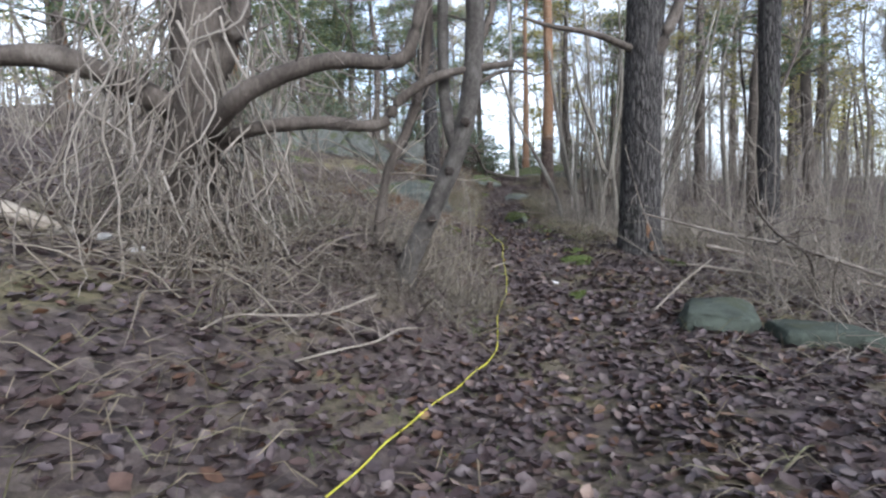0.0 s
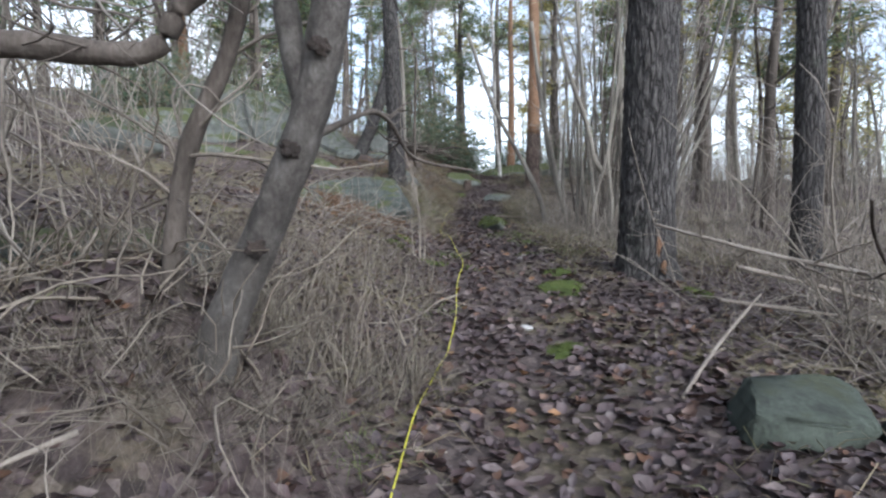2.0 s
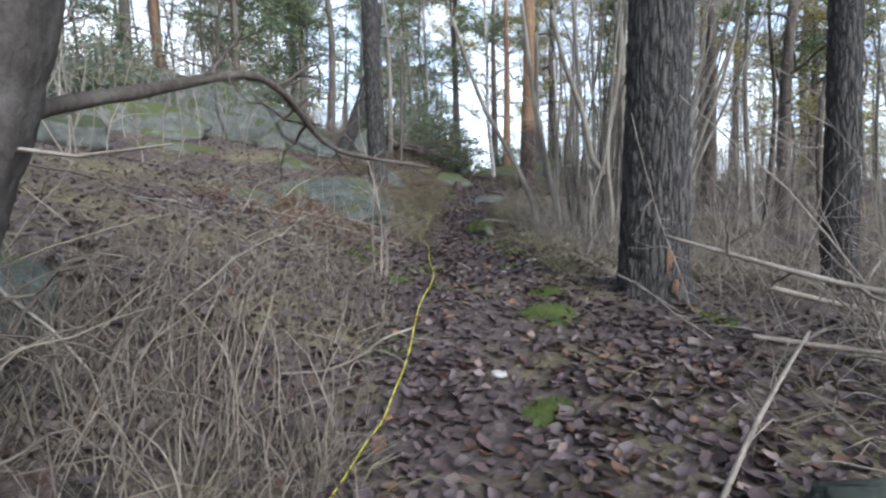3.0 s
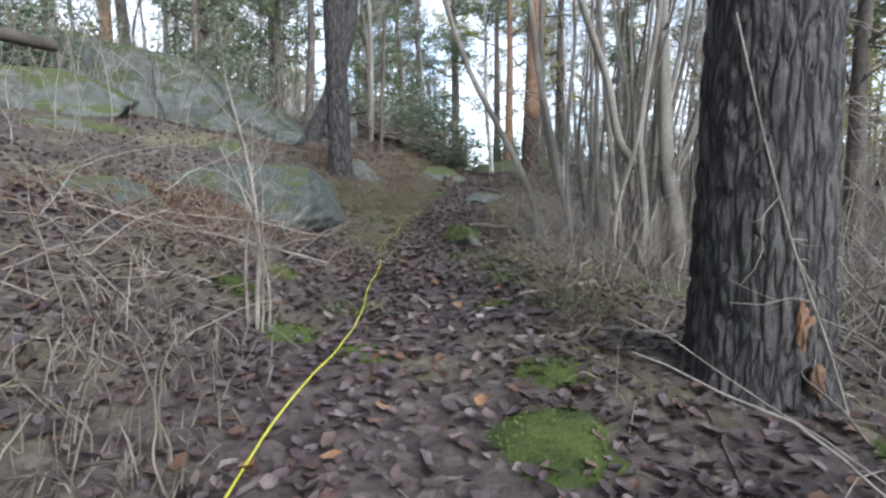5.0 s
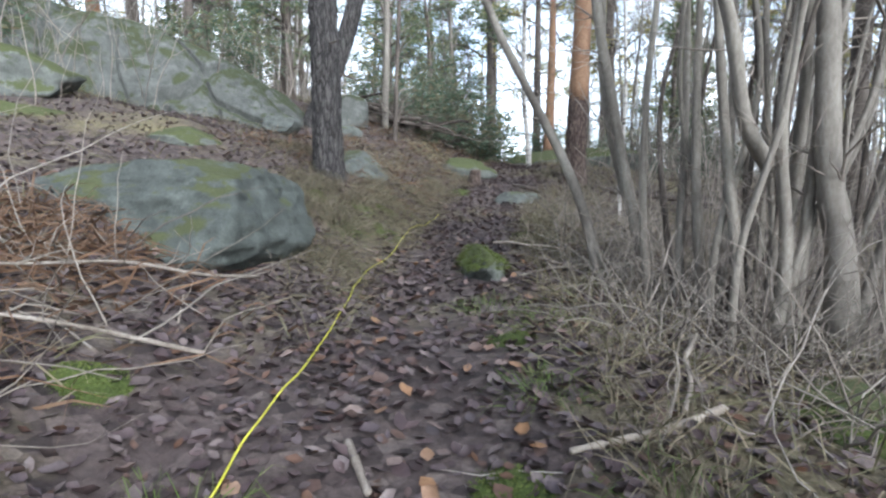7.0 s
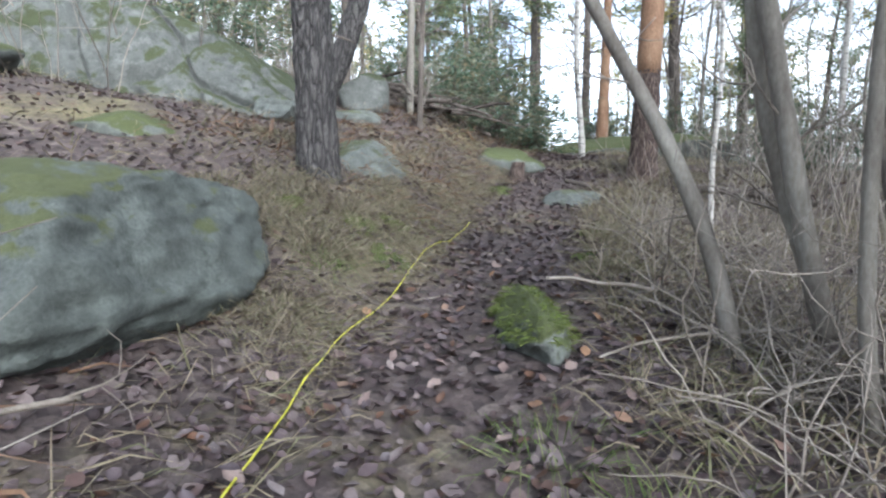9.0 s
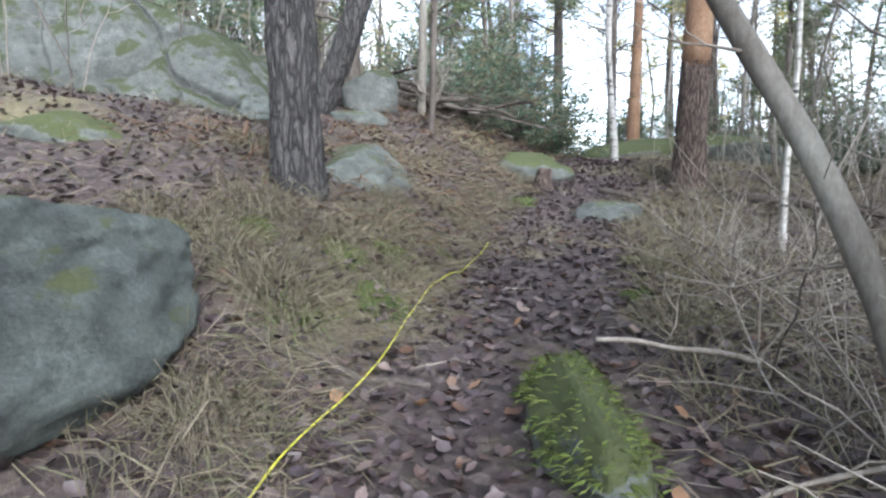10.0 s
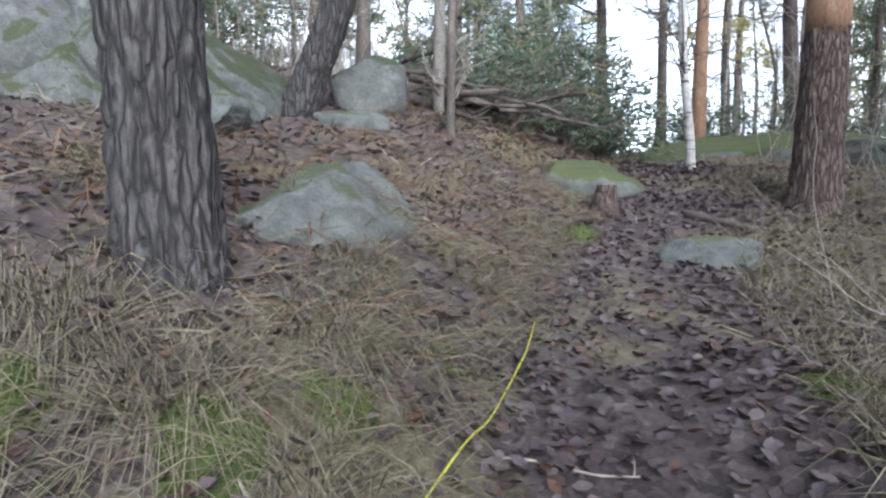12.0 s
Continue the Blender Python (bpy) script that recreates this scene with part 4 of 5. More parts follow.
g = Geo()
for k in range(400):
    y = R.uniform(4.9, 8.4)
    x = lerp_table(y, TRAIL) - R.uniform(0.75, 2.5)
    up = R.uniform(0.35, 0.95) * (1.0 if y < 6.4 else 0.55)
    if noise.noise(Vector((x * 1.1, y * 1.1, 3))) < (-0.25 if y < 6.4 else 0.02):
        continue
    ln = wander(on_ground(x, y, -0.03), (R.gauss(0, 0.25), R.gauss(0, 0.25), 1), up, 9, 0.13, (R.gauss(0, 0.06), R.gauss(0, 0.06), -0.09))
    ln = [q if q.z > ground_z(q.x, q.y) - 0.04 else on_ground(q.x, q.y, 0.012) for q in ln]
    g.tube(ln, taper(10, R.uniform(0.003, 0.007), 0.0015), 4, 0, False)
solo("bramble_thicket", g, M_CANE, "thicket of pale arching dry canes on the bank", "undergrowth", "", "stuff")

g = Geo()
for k in range(42000):
    y = R.uniform(-1, 24)
    side = R.choice((-1, 1))
    off = R.uniform(0.5, 5.5)
    x = lerp_table(y, TRAIL) + side * off
    if noise.noise(Vector((x * 0.9, y * 0.9, 11))) < 0.05 + R.uniform(-0.25, 0.2):
        continue
    g.blade(on_ground(x, y, -0.01), (R.gauss(0, 0.7), R.gauss(0, 0.7), 0.7), R.uniform(0.1, 0.38), R.uniform(0.004, 0.008), R.uniform(0.2, 1.0))
for k in range(15000):
    y = R.uniform(11.5, 19)
    x = lerp_table(y, TRAIL) + R.choice((-1, -1, 1)) * (0.6 + abs(R.gauss(0, 0.9)))
    if noise.noise(Vector((x * 1.6, y * 1.6, 21))) < -0.1 + R.uniform(-0.25, 0.25):
        continue
    g.blade(on_ground(x, y, -0.01), (R.gauss(0.3, 0.6), R.gauss(-0.2, 0.6), 0.6), R.uniform(0.12, 0.34), R.uniform(0.003, 0.006), R.uniform(0.5, 1.5))
for k in range(16000):
    y = R.uniform(8.5, 21)
    x = lerp_table(y, TRAIL) + 0.65 + 4.5 * R.random() ** 1.4
    if noise.noise(Vector((x * 1.2, y * 1.2, 31))) < -0.2 + R.uniform(-0.25, 0.25):
        continue
    g.blade(on_ground(x, y, -0.01), (R.gauss(0, 0.5), R.gauss(0, 0.5), 0.8), R.uniform(0.12, 0.42), R.uniform(0.004, 0.008), R.uniform(0.3, 1.3))
solo("faded_grass", g, M_TUSSOCK, "faded matted grass between leaves", "grass", "", "stuff")


def tussock(x, y, r, h, label, mat, n=620):
    g = Geo()
    for _ in range(n):
        a, q = R.uniform(0, 6.28), r * math.sqrt(R.random()) * 0.7
        d = Vector((math.cos(a) * 0.8 * q / r + R.gauss(0, 0.25), math.sin(a) * 0.8 * q / r + R.gauss(0, 0.25), 0.9))
        g.blade(on_ground(x + math.cos(a) * q, y + math.sin(a) * q, -0.02), d, h * R.uniform(0.5, 1.2), 0.004, R.uniform(0.8, 2.1))
    return solo("grass_tussock", g, mat, label, "grass", "grass tussocks")


for x, y, r, h in ((1.38, 13.05, 0.26, 0.42), (0.95, 13.75, 0.3, 0.34), (1.35, 13.75, 0.28, 0.3), (0.7, 13.3, 0.3, 0.3), (1.55, 14.3, 0.25, 0.3), (1.0, 13.2, 0.25, 0.32), (1.75, 13.7, 0.2, 0.25),
                   (1.45, 14.9, 0.25, 0.25), (1.9, 15.6, 0.3, 0.25), (2.2, 17.0, 0.35, 0.28), (0.6, 14.6, 0.3, 0.28), (3.4, 13.6, 0.25, 0.3), (3.7, 14.6, 0.3, 0.3), (4.1, 16.2, 0.3, 0.35), (1.5, 12.2, 0.18, 0.25)):
    tussock(x, y, r, h, "drooping straw-brown grass tussock", M_TUSSOCK)
for x, y, r, h in ((0.69, 4.64, 0.2, 0.4), (0.43, 4.61, 0.22, 0.42), (0.90, 4.81, 0.2, 0.38), (0.63, 5.02, 0.25, 0.45), (0.21, 4.64, 0.25, 0.4), (1.06, 5.17, 0.25, 0.45), (1.34, 5.72, 0.25, 0.5)):
    tussock(x, y, r, h, "bleached dry grass clump round the leaning tree", M_GRASS, 240)
for x, y, r, h in ((1.85, 9.1, 0.2, 0.3), (3.2, 9.2, 0.22, 0.25), (2.95, 9.9, 0.2, 0.25), (1.5, 12.9, 0.18, 0.3), (1.58, 6.96, 0.15, 0.2), (1.16, 4.92, 0.15, 0.18), (2.8, 11.3, 0.25, 0.3), (3.1, 10.9, 0.25, 0.3)):
    tussock(x, y, r, h, "small tuft of fading green grass", M_GREEN, 130)


def moss_patch(x, y, r, h, n=700):
    """A low cushion with a fuzzy skin."""
    t = thing("moss_patch", on_ground(x, y), "bright green cushion of moss on the forest floor", "moss", "moss cushions")
    g = Geo()
    rings, sides = 7, 22
    for i in range(rings + 1):
        q = i / rings
        for k in range(sides):
            a = 6.2832 * k / sides
            rr = r * q * (1 + 0.3 * noise.noise(Vector((math.cos(a) * 1.5 + x, math.sin(a) * 1.5 + y, 1))))
            px, py = x + math.cos(a) * rr, y + math.sin(a) * rr
            g.v.append((px, py, ground_z(px, py) + h * (1 - q * q) - 0.012 + 0.01 * noise.noise(Vector((px * 14, py * 14, 0)))))
    for i in range(rings):
        for k in range(sides):
            k2 = (k + 1) % sides
            g.f.append((i * sides + k, i * sides + k2, (i + 1) * sides + k2, (i + 1) * sides + k))
            g.m.append(0)
    part("cushion", g, M_MOSS, t)
    f = Geo()
    for _ in range(n):
        a, q = R.uniform(0, 6.28), math.sqrt(R.random())
        px, py = x + math.cos(a) * r * q * 1.05, y + math.sin(a) * r * q * 1.05
        f.blade((px, py, ground_z(px, py) + h * max(0, 1 - q * q) - 0.012), (R.gauss(0, 0.5), R.gauss(0, 0.5), 1), R.uniform(0.008, 0.022), 0.006, 0.6)
    twig_part("moss_fuzz", f, M_MOSSF, t)


for x, y, r, h in ((2.73, 7.55, 0.25, 0.06), (2.41, 6.26, 0.16, 0.03), (2.0, 8.3, 0.14, 0.03), (1.6, 8.6, 0.2, 0.04), (1.2, 9.0, 0.15, 0.05), (2.75, 9.3, 0.15, 0.03), (4.1, 9.75, 0.28, 0.05), (2.85, 10.6, 0.16, 0.04),
                   (3.9, 8.0 - 0.6, 0.2, 0.03), (0.8, 13.1, 0.16, 0.05), (1.0, 12.75, 0.12, 0.04), (1.85, 13.35, 0.2, 0.03), (1.75, 13.95, 0.14, 0.03), (1.55, 13.6, 0.17, 0.04), (1.95, 14.6, 0.15, 0.03), (1.1, 13.45, 0.14, 0.04), (3.3, 14.0, 0.15, 0.03), (2.6, 17.2, 0.2, 0.05), (3.45, 14.7, 0.16, 0.04), (1.3, 9.6, 0.14, 0.05), (2.85, 8.1, 0.2, 0.04)):
    moss_patch(x, y, r, h)
f = Geo()
cap = mossy.data.vertices
for _ in range(3200):
    v = cap[R.randrange(len(cap))]
    if v.normal.z > 0.15:
        f.blade(v.co + Vector((R.gauss(0, 0.022), R.gauss(0, 0.03), -0.006)), v.normal + Vector((R.gauss(0, 0.5), R.gauss(0, 0.5), 0)), R.uniform(0.012, 0.04), 0.007, 0.9)
twig_part("moss_cap", f, M_MOSSF, mossy, "thick green moss")


for x, y in ((1.00, 3.06), (1.38, 3.43), (0.63, 3.48), (1.13, 3.86), (1.58, 2.91), (2.38, 3.66), (2.62, 4.11), (0.93, 2.70), (1.55, 4.23), (0.30, 3.02)):
    tussock(x, y, 0.2, 0.13, "thin tuft of short green grass in leaves", M_GREEN, 60)
t = thing("birch_sapling", on_ground(4.9, 15.8), "thin white birch sapling in the brush", "tree")
stem("trunk", [(4.9, 15.8, 0.7), (4.88, 15.8, 1.6), (4.92, 15.8, 2.6), (4.85, 15.8, 4.2)], 0.032, 0.02, t, M_BIRCH, 12, 0.5)
for ctrl, r, lab in (([(0.75, 18.5, 2.72), (1.1, 18.75, 2.62), (1.6, 18.8, 2.4)], 0.06, "dark rotten log on the rise"), ([(0.9, 20.3, 2.8), (1.6, 20.0, 2.55), (2.4, 19.9, 2.3)], 0.05, "dark rotten log in a brush heap"),
                     ([(5.1, 17.6, 1.35), (5.9, 17.2, 1.25), (6.8, 17.0, 1.1)], 0.06, "dark fallen log behind the orange pine")):
    stick(ctrl, r, r * 0.7, lab, M_BARK_D, 6, 0.7, "fallen_log")
stick([(1.75, 19.3, 2.25), (1.95, 19.2, 2.32), (2.15, 19.2, 2.12)], 0.03, 0.02, "freshly broken orange branch on the rise", M_ORANGE, 3, 0.3)

# heap of dead wood on the rise, and a sawn stump
heap = thing("brush_heap", on_ground(1.5, 19.0), "heap of dark dead logs and branches on the rise", "branch")
for k in range(16):
    x, y = R.uniform(0.6, 2.3), R.uniform(18.5, 19.4)
    g = Geo()
    ln = wander(on_ground(x - 0.5, y, R.uniform(0.03, 0.35)), (1, R.gauss(0, 0.4), R.gauss(-0.1, 0.25)), R.uniform(0.7, 1.5), 6, 0.08)
    ln = [q if q.z > ground_z(q.x, q.y) + 0.03 else on_ground(q.x, q.y, 0.03) for q in ln]
    rr = R.uniform(0.018, 0.055)
    g.tube(ln, taper(7, rr, rr * 0.6, 0.1), 8)
    ob = part("log", g, R.choice((M_BARK_D, M_CRACK, M_BARK_D)), heap)
    g = Geo()
    twigs(g, ln, 8, 0.5, 0.006)
    twig_part("twig_spray", g, M_BARK_D, ob)
stump = thing("tree_stump", on_ground(2.84, 17.76), "short weathered stump on the leafy rise", "stump")
z0 = ground_z(2.84, 17.76)
g, line = bark_trunk([(2.84, 17.76, z0 - 0.05), (2.84, 17.76, z0 + 0.1), (2.86, 17.76, z0 + 0.25)], 0.1, 0.085, 0.05, 28, 0.02, 0.01, 6.2)
part("bark", g, M_RUSTBARK, stump)
g = Geo()
g.tube([(2.86, 17.76, z0 + 0.22), (2.86, 17.76, z0 + 0.252)], [0.084, 0.082], 20)
part("cut_top", g, M_WOODPALE, stump, "pale cut wood")

# ---- small scraps ----
for x, y, s in ((2.22, 6.63, 0.05), (2.7, 9.15, 0.035), (2.62, 9.0, 0.03), (-1.11, 4.53, 0.06), (-1.37, 4.60, 0.06)):
    solo("white_scrap", rock(on_ground(x, y, s * 0.35), (s, s * 0.7, s * 0.5), 0.4, 60 + s, 6, 0.1, 2), M_LITTER, "small crumpled whitish scrap on the leaves", "litter")

# yellow long line left lying along the trail
pts = []
for i in range(70):
    y = 1.2 + i * 0.205
    x = lerp_table(y, TRAIL) - 0.6 - 0.9 * max(0, (4.5 - y) / 4) + 0.06 * math.sin(y * 0.9) + 0.02 * math.sin(y * 3.1)
    pts.append(on_ground(x, y, 0.035))
g = Geo()
g.tube(smooth_line(pts, 4), [0.004] * (69 * 4 + 1), 7)
solo("rope", g, M_ROPE, "long thin yellow lead line trailing over the leaves", "rope")


# ---- background woods ----
def make_pine(h, crown0, r, bark, needles, label, spread=2.0, dense=1.0, dead=10):
    t = thing("pine_tree", (0, 0, 0), label, "tree", "background pines")
    g = Geo()
    ln = smooth_line([(0, 0, -0.3), (R.gauss(0, 0.1), R.gauss(0, 0.1), h * 0.33), (R.gauss(0, 0.25), R.gauss(0, 0.2), h * 0.66), (R.gauss(0, 0.4), R.gauss(0, 0.3), h)], 6)
    g.tube(ln, [r * (1 - 0.75 * i / 18) + 0.05 * math.exp(-i) for i in range(len(ln))], 10)
    part("trunk", g, bark, t)
    b, c = Geo(), Geo()
    for k in range(dead):
        z = R.uniform(0.25, crown0 + 0.1) * h
        p = ln[min(len(ln) - 1, int(z / h * 18))]
        a = R.uniform(0, 6.28)
        s = wander(p, (math.cos(a), math.sin(a), R.uniform(-0.3, 0.3)), R.uniform(0.5, 1.6), 5, 0.2)
        b.tube(s, taper(6, 0.02, 0.005), 4, 0, False)
    count = int(21 * dense)
    for k in range(count):
        q = R.uniform(crown0, 1.0)
        p = ln[min(len(ln) - 1, int(q * 18))]
        a = R.uniform(0, 6.28)
        L = spread * (1.15 - 0.6 * (q - crown0) / (1 - crown0)) * R.uniform(0.5, 1.1)
        s = wander(p, (math.cos(a), math.sin(a), R.uniform(-0.1, 0.5)), L, 7, 0.22)
        b.tube(s, taper(8, 0.035, 0.006), 5, 0, False)
        for j in range(3, 8):
            for _ in range(3):
                o = Vector((R.gauss(0, 0.22), R.gauss(0, 0.22), R.gauss(0.08, 0.14)))
                needle_clump(c, s[j] + o, 0.24, 13)
    twig_part("branchwork", b, M_BARK_D, t)
    twig_part("crown", c, needles, t)
    return t


def make_bare(h, r, bark, label, n=46):
    t = thing("bare_tree", (0, 0, 0), label, "tree", "bare background trees")
    g = Geo()
    ln = smooth_line([(0, 0, -0.2), (R.gauss(0, 0.12), R.gauss(0, 0.1), h * 0.35), (R.gauss(0, 0.3), R.gauss(0, 0.3), h * 0.7), (R.gauss(0, 0.5), R.gauss(0, 0.4), h)], 7)
    g.tube(ln, taper(len(ln), r, r * 0.25, 0.05), 8)
    part("trunk", g, bark, t)
    b = Geo()
    twigs(b, ln, n, h * 0.2, 0.012, -0.1, 0.2, 4)
    twig_part("branchwork", b, M_TWIG, t)
    return t


def make_shrub(h, label):
    t = thing("evergreen_shrub", (0, 0, 0), label, "shrub", "evergreen shrubs")
    b, c = Geo(), Geo()
    for k in range(16):
        s = wander((R.gauss(0, 0.1), R.gauss(0, 0.1), -0.1), (R.gauss(0, 0.5), R.gauss(0, 0.5), 1), h * R.uniform(0.6, 1.1), 8, 0.15)
        b.tube(s, taper(9, 0.022, 0.005), 5, 0, False)
        for j in range(2, 9):
            for _ in range(3):
                needle_clump(c, s[j] + Vector((R.gauss(0, 0.3), R.gauss(0, 0.3), R.gauss(0, 0.22))), 0.2, 8, 0.1)
    twig_part("stemwork", b, M_BARK_D, t)
    twig_part("foliage", c, M_SHRUB, t)
    return t


pines = [make_pine(11, 0.42, 0.16, M_ORANGE, M_NEEDLE, "tall pine with orange trunk and green crown", 2.0),
         make_pine(10, 0.3, 0.15, M_BARK_D, M_NEEDLE, "dark-trunked pine with a ragged green crown", 2.2, 1.1),
         # The sun on this crown is put into its needle colour.
         make_pine(12, 0.35, 0.18, M_BARK_D, M_NEEDLE_SUNLIT, "pine with sunlight painted into its yellowish crown", 2.4, 1.2),
         make_pine(8, 0.16, 0.11, M_BARK_D, M_NEEDLE, "young bushy pine with low branches", 1.7, 1.3)]
pines.append(make_pine(9, 0.13, 0.12, M_BARK_D, M_NEEDLE_SUNLIT, "young pine with low branches painted sunlit yellow-green", 2.0, 1.5))
bares = [make_bare(8, 0.07, M_HAZEL, "slender bare grey-barked tree", 50), make_bare(6.5, 0.05, M_BARK_D, "thin dark bare tree", 44), make_bare(9, 0.075, M_BIRCH, "slim bare birch with white bark", 55)]
shrubs = [make_shrub(2.2, "dense dark evergreen shrub under pines"), make_shrub(1.5, "low dark evergreen shrub under pines")]
used = {}


def plant(ob, x, y, turn=0.0, size=1.0, lean_x=0.0):
    """The first use moves the built one; later uses copy it."""
    m = pose(x, y, ground_z(x, y) - 0.05, lean_x, 0, turn) @ Matrix.Scale(size, 4)
    if ob.name not in used:
        used[ob.name] = True
        ob.matrix_basis = m
        return ob
    c = copy_thing(ob, m)
    c.scale = (size, size, size)
    return c


for k, x, y, s in ((1, 3.7, 28.5, 1.1), (0, 5.2, 24.5, 0.9), (3, 0.6, 22.5, 0.8), (3, 1.6, 24.5, 0.75), (1, -1.0, 22, 0.9), (2, 7.6, 26, 1.0), (2, 9.3, 17.5, 1.0), (1, 8.6, 13.6, 0.9), (3, -3.2, 19.5, 1.0),
                   (1, -4.6, 16.5, 1.0), (0, -5.5, 20, 1.0), (1, -2.6, 24, 1.0), (3, 2.2, 31, 1.1), (2, 6.0, 33, 1.1), (2, 11, 23, 1.1), (2, 12.5, 17, 1.0), (3, 10.5, 29, 1.1), (0, -7.5, 14, 1.0), (3, -6.0, 11.5, 1.0),
                   (2, 14, 27, 1.1), (2, 15, 20.5, 1.0), (2, 9, 36, 1.2), (1, 1.0, 38, 1.2), (3, -4, 31, 1.3), (2, -8, 26, 1.2), (3, 13.5, 34, 1.3), (2, 18, 31, 1.2), (0, 13, 12.5, 1.0), (3, -9, 19, 1.2), (1, -8.5, 8.5, 1.0),
                   (2, 4.4, 44, 1.3), (1, -2, 45, 1.3), (2, 12, 45, 1.4), (3, 20, 42, 1.5), (3, -10, 38, 1.5), (2, 22, 24, 1.3), (1, 19, 16, 1.2), (3, 17.5, 10.5, 1.1), (2, 24, 34, 1.4),
                   (1, 14, 5.5, 1.0), (0, 11, 1.5, 1.0), (2, -9, 2, 1.1), (1, -7, -6, 1.0), (2, 3, -9, 1.1), (1, 9, -7, 1.1), (3, -3, -8, 1.1), (4, 13.5, 19.5, 1.0),
                   (3, -1.8, 22, 1.0), (3, -4.2, 22.5, 1.1), (3, -5.8, 16, 1.0)):
    plant(pines[k], x, y, R.uniform(0, 360), s * R.uniform(0.93, 1.07))
for k in range(120):
    y = R.uniform(10, 36)
    x = R.uniform(-10, 20)
    c = lerp_table(y, TRAIL)
    if abs(x - c) < 1.5 + 0.02 * y or (x < c and y < 18.5 and x > -5) or (x - c < 2.6 and y < 20 and x > c):
        continue
    plant(bares[R.choice((0, 0, 1, 1, 2))], x, y, R.uniform(0, 360), R.uniform(0.6, 1.1), R.gauss(0, 4))
for k, x, y, s in ((0, 1.7, 21.4, 0.85), (1, 2.4, 20.7, 1.0), (0, 0.7, 20.9, 0.8), (1, 3.2, 22.0, 0.9), (1, 1.8, 19.6, 0.8), (0, 7.0, 24.5, 0.9), (1, 5.3, 25.5, 0.9), (0, -2.2, 19, 0.9), (0, 8.5, 21, 0.8), (0, 10, 25, 1.0), (1, -4.4, 14.8, 1.0), (0, -5.2, 17.5, 1.0)):
    plant(shrubs[k], x, y, R.uniform(0, 360), s)

# mid-distance scrub of bare shoots
g = Geo()
for k in range(6500):
    y = R.uniform(6, 40)
    x = R.uniform(-11, 22)
    c = lerp_table(y, TRAIL)
    if x - c < 2.2 and y < 21 and x > c - 4.5:
        continue
    if abs(x - c) < 1.2:
        continue
    ln = wander(on_ground(x, y, -0.05), (R.gauss(0, 0.25), R.gauss(0, 0.25), 1), R.uniform(0.5, 2.6), 6, 0.12)
    rr = R.uniform(0.004, 0.014)
    g.tube(ln, taper(7, rr, 0.003), 4, 0, False)
    for _ in range(2):
        j = R.randrange(2, 6)
        s = wander(ln[j], (R.gauss(0, 0.6), R.gauss(0, 0.6), 0.6), R.uniform(0.2, 0.7), 3, 0.2)
        g.tube(s, taper(4, rr * 0.5, 0.002), 3, 0, False)
solo("scrub", g, M_VINE, "bare grey-brown scrub between the trees", "undergrowth", "", "stuff")

# far woods that close the view, their crowns in the sunlit needle colours
g = Geo()
for k in range(310):
    a = R.uniform(0, 6.28)
    q = R.uniform(38, 75)
    x, y = 3 + math.cos(a) * q, 10 + math.sin(a) * q
    h, z = R.uniform(7, 15), ground_z(x, y)
    if 82 < math.degrees(a) < 92 and R.random() < 0.6:
        continue
    g.tube([(x, y, z - 0.3), (x + R.gauss(0, 0.3), y, z + h * 0.5), (x + R.gauss(0, 0.5), y, z + h)], [R.uniform(0.1, 0.22), 0.12, 0.04], 5, 1, False)
    for _ in range(26):
        v = R.random() ** 0.8
        needle_clump(g, (x + R.gauss(0, 1.5 * (1.15 - v)), y + R.gauss(0, 1.5 * (1.15 - v)), z + h * (0.12 + 0.9 * v)), 0.8, 9)
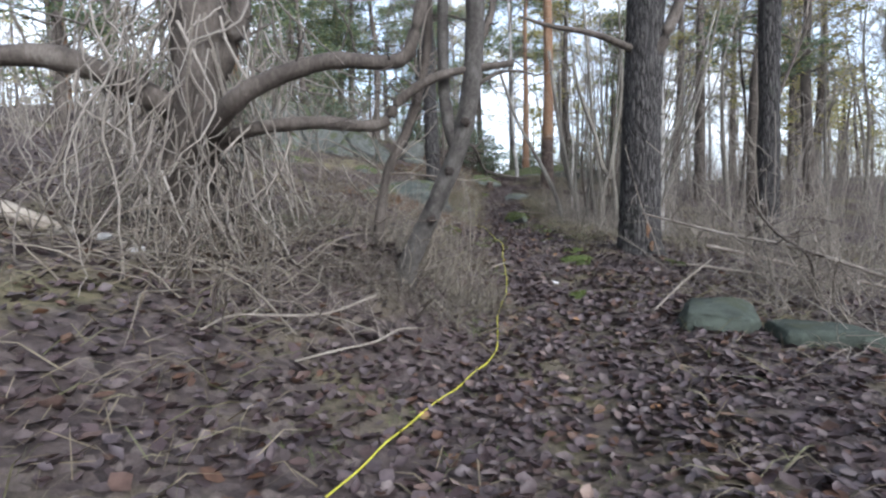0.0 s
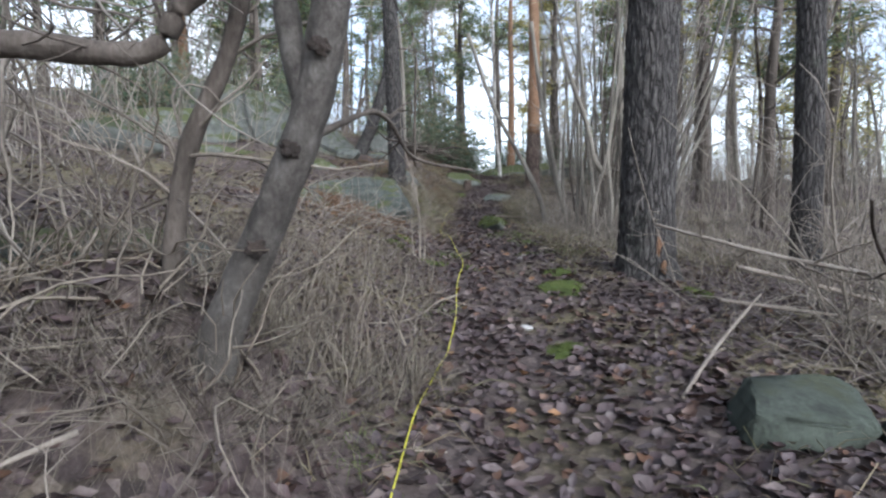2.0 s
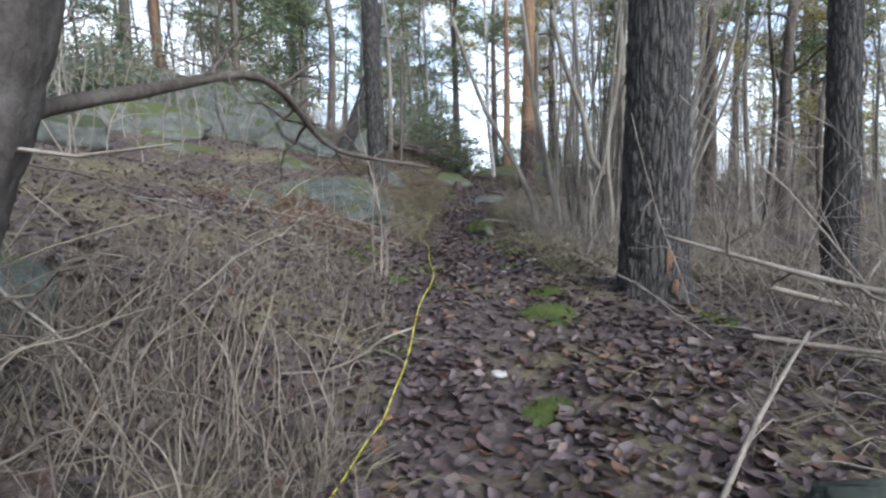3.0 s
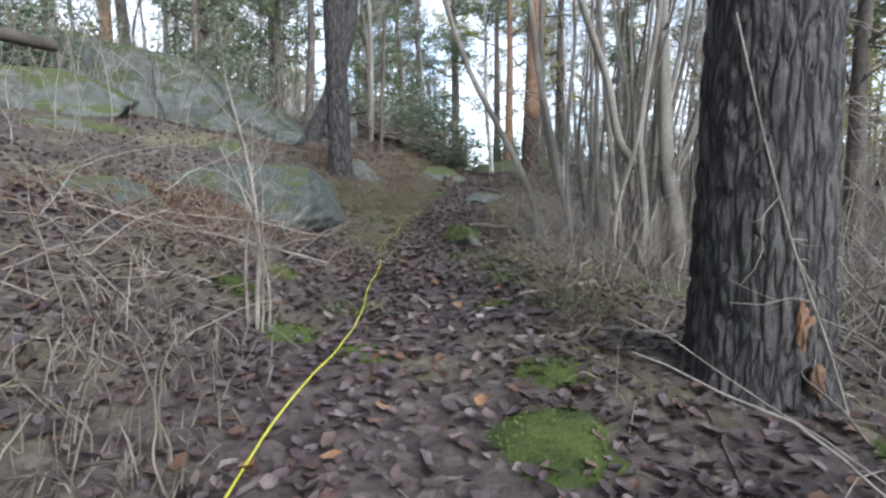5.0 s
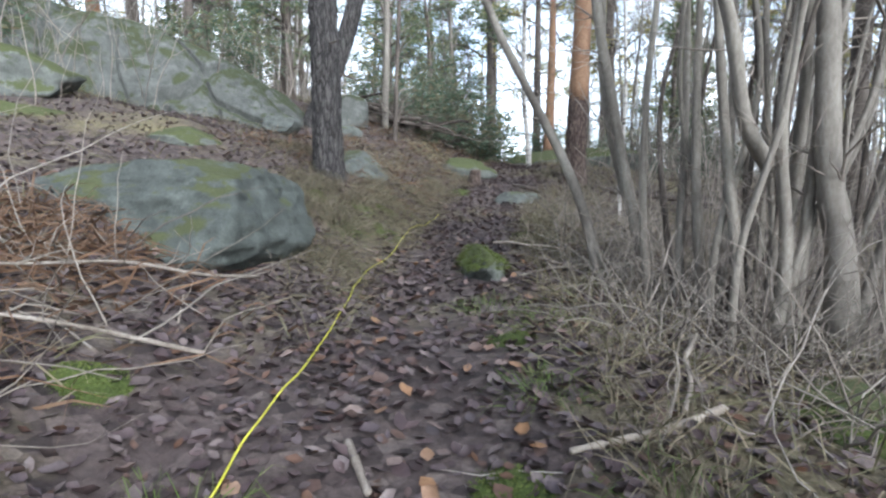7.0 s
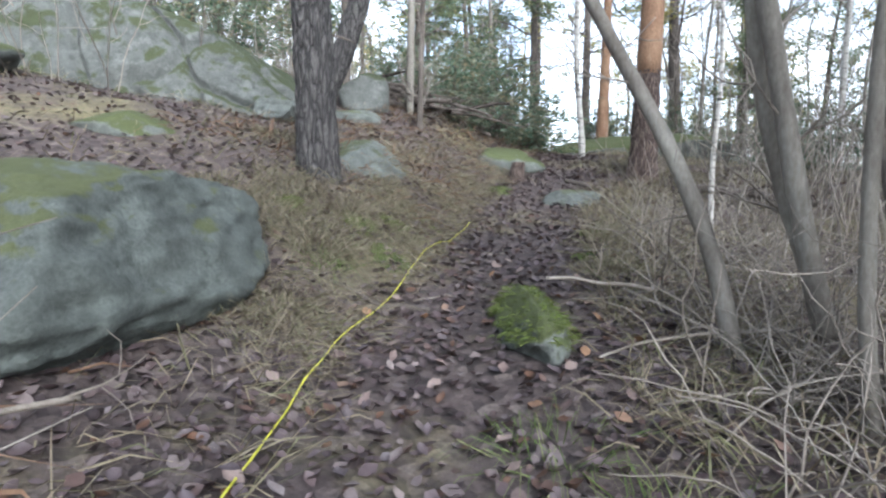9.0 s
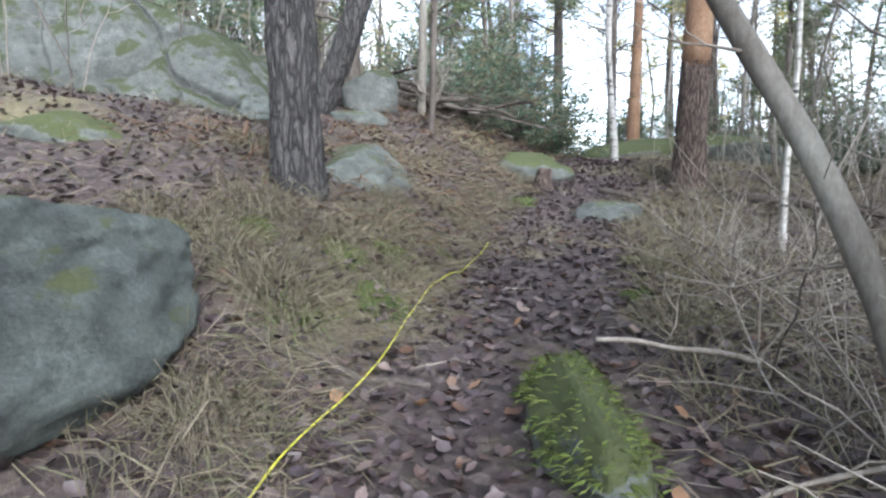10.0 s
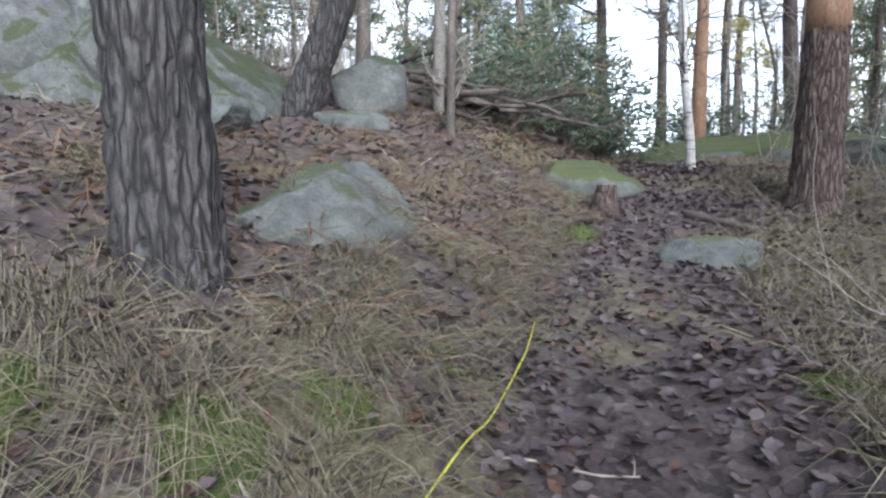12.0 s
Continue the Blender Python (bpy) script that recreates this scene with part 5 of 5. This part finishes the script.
far = solo("far_woods", g, [M_NEEDLE_SUNLIT, M_BARK_D], "distant pine woods closing the view", "woods", "", "stuff")

# rusty bracken over the boulder and under the pines
g = Geo()
for k in range(2600):
    if R.random() < 0.5:
        x, y = R.gauss(0.35, 0.4), R.gauss(10.3, 0.6)
    else:
        y = R.uniform(14, 21)
        x = lerp_table(y, TRAIL) - R.uniform(0.8, 3)
    g.blade(on_ground(x, y, 0.0), (R.gauss(0, 0.8), R.gauss(0, 0.8), 0.6), R.uniform(0.1, 0.4), R.uniform(0.006, 0.016), R.uniform(0.3, 1.2))
solo("bracken", g, M_RUST, "withered rusty-brown bracken", "undergrowth", "", "stuff")

# ---- leaf litter ----
g = Geo()
for k in range(34000):
    y = -0.5 + 22 * R.random() ** 1.25
    c = lerp_table(y, TRAIL)
    x = c + R.gauss(0, 1.5) + (R.uniform(-3, 3) if R.random() < 0.3 else 0)
    if abs(x - c) < 0.2 and R.random() < 0.45:
        continue
    tilt = 0.35
    g.leaf(on_ground(x, y, R.uniform(0.002, 0.02)), R.uniform(0.04, 0.1) * (1.0 if y < 7 else 0.8), (R.gauss(0, tilt), R.gauss(0, tilt), 1))
for k in range(34000):
    x, y = R.uniform(-5.5, 9), R.uniform(0, 22)
    g.leaf(on_ground(x, y, R.uniform(0.0, 0.02)), R.uniform(0.035, 0.08) * (1.0 if y < 7 else 0.75), (R.gauss(0, 0.4), R.gauss(0, 0.4), 1))
solo("leaf_litter", g, M_LEAF, "thick carpet of wet brown fallen leaves", "leaves", "", "stuff")

shapes = []
for k in range(8):
    g = Geo()
    g.leaf((0, 0, 0.012), 0.072, (R.gauss(0, 0.15), R.gauss(0, 0.15), 1))
    shapes.append(g.mesh("leaf", [M_LEAF_OB]))
for k in range(290):
    y = R.uniform(2.6, 14)
    x = lerp_table(y, TRAIL) + R.gauss(0, 0.6)
    ob = new("leaf", shapes[k % 8])
    ob.parent = ground
    ob.matrix_basis = pose(x, y, ground_z(x, y) + 0.015, R.gauss(0, 15), R.gauss(0, 15), R.uniform(0, 360))
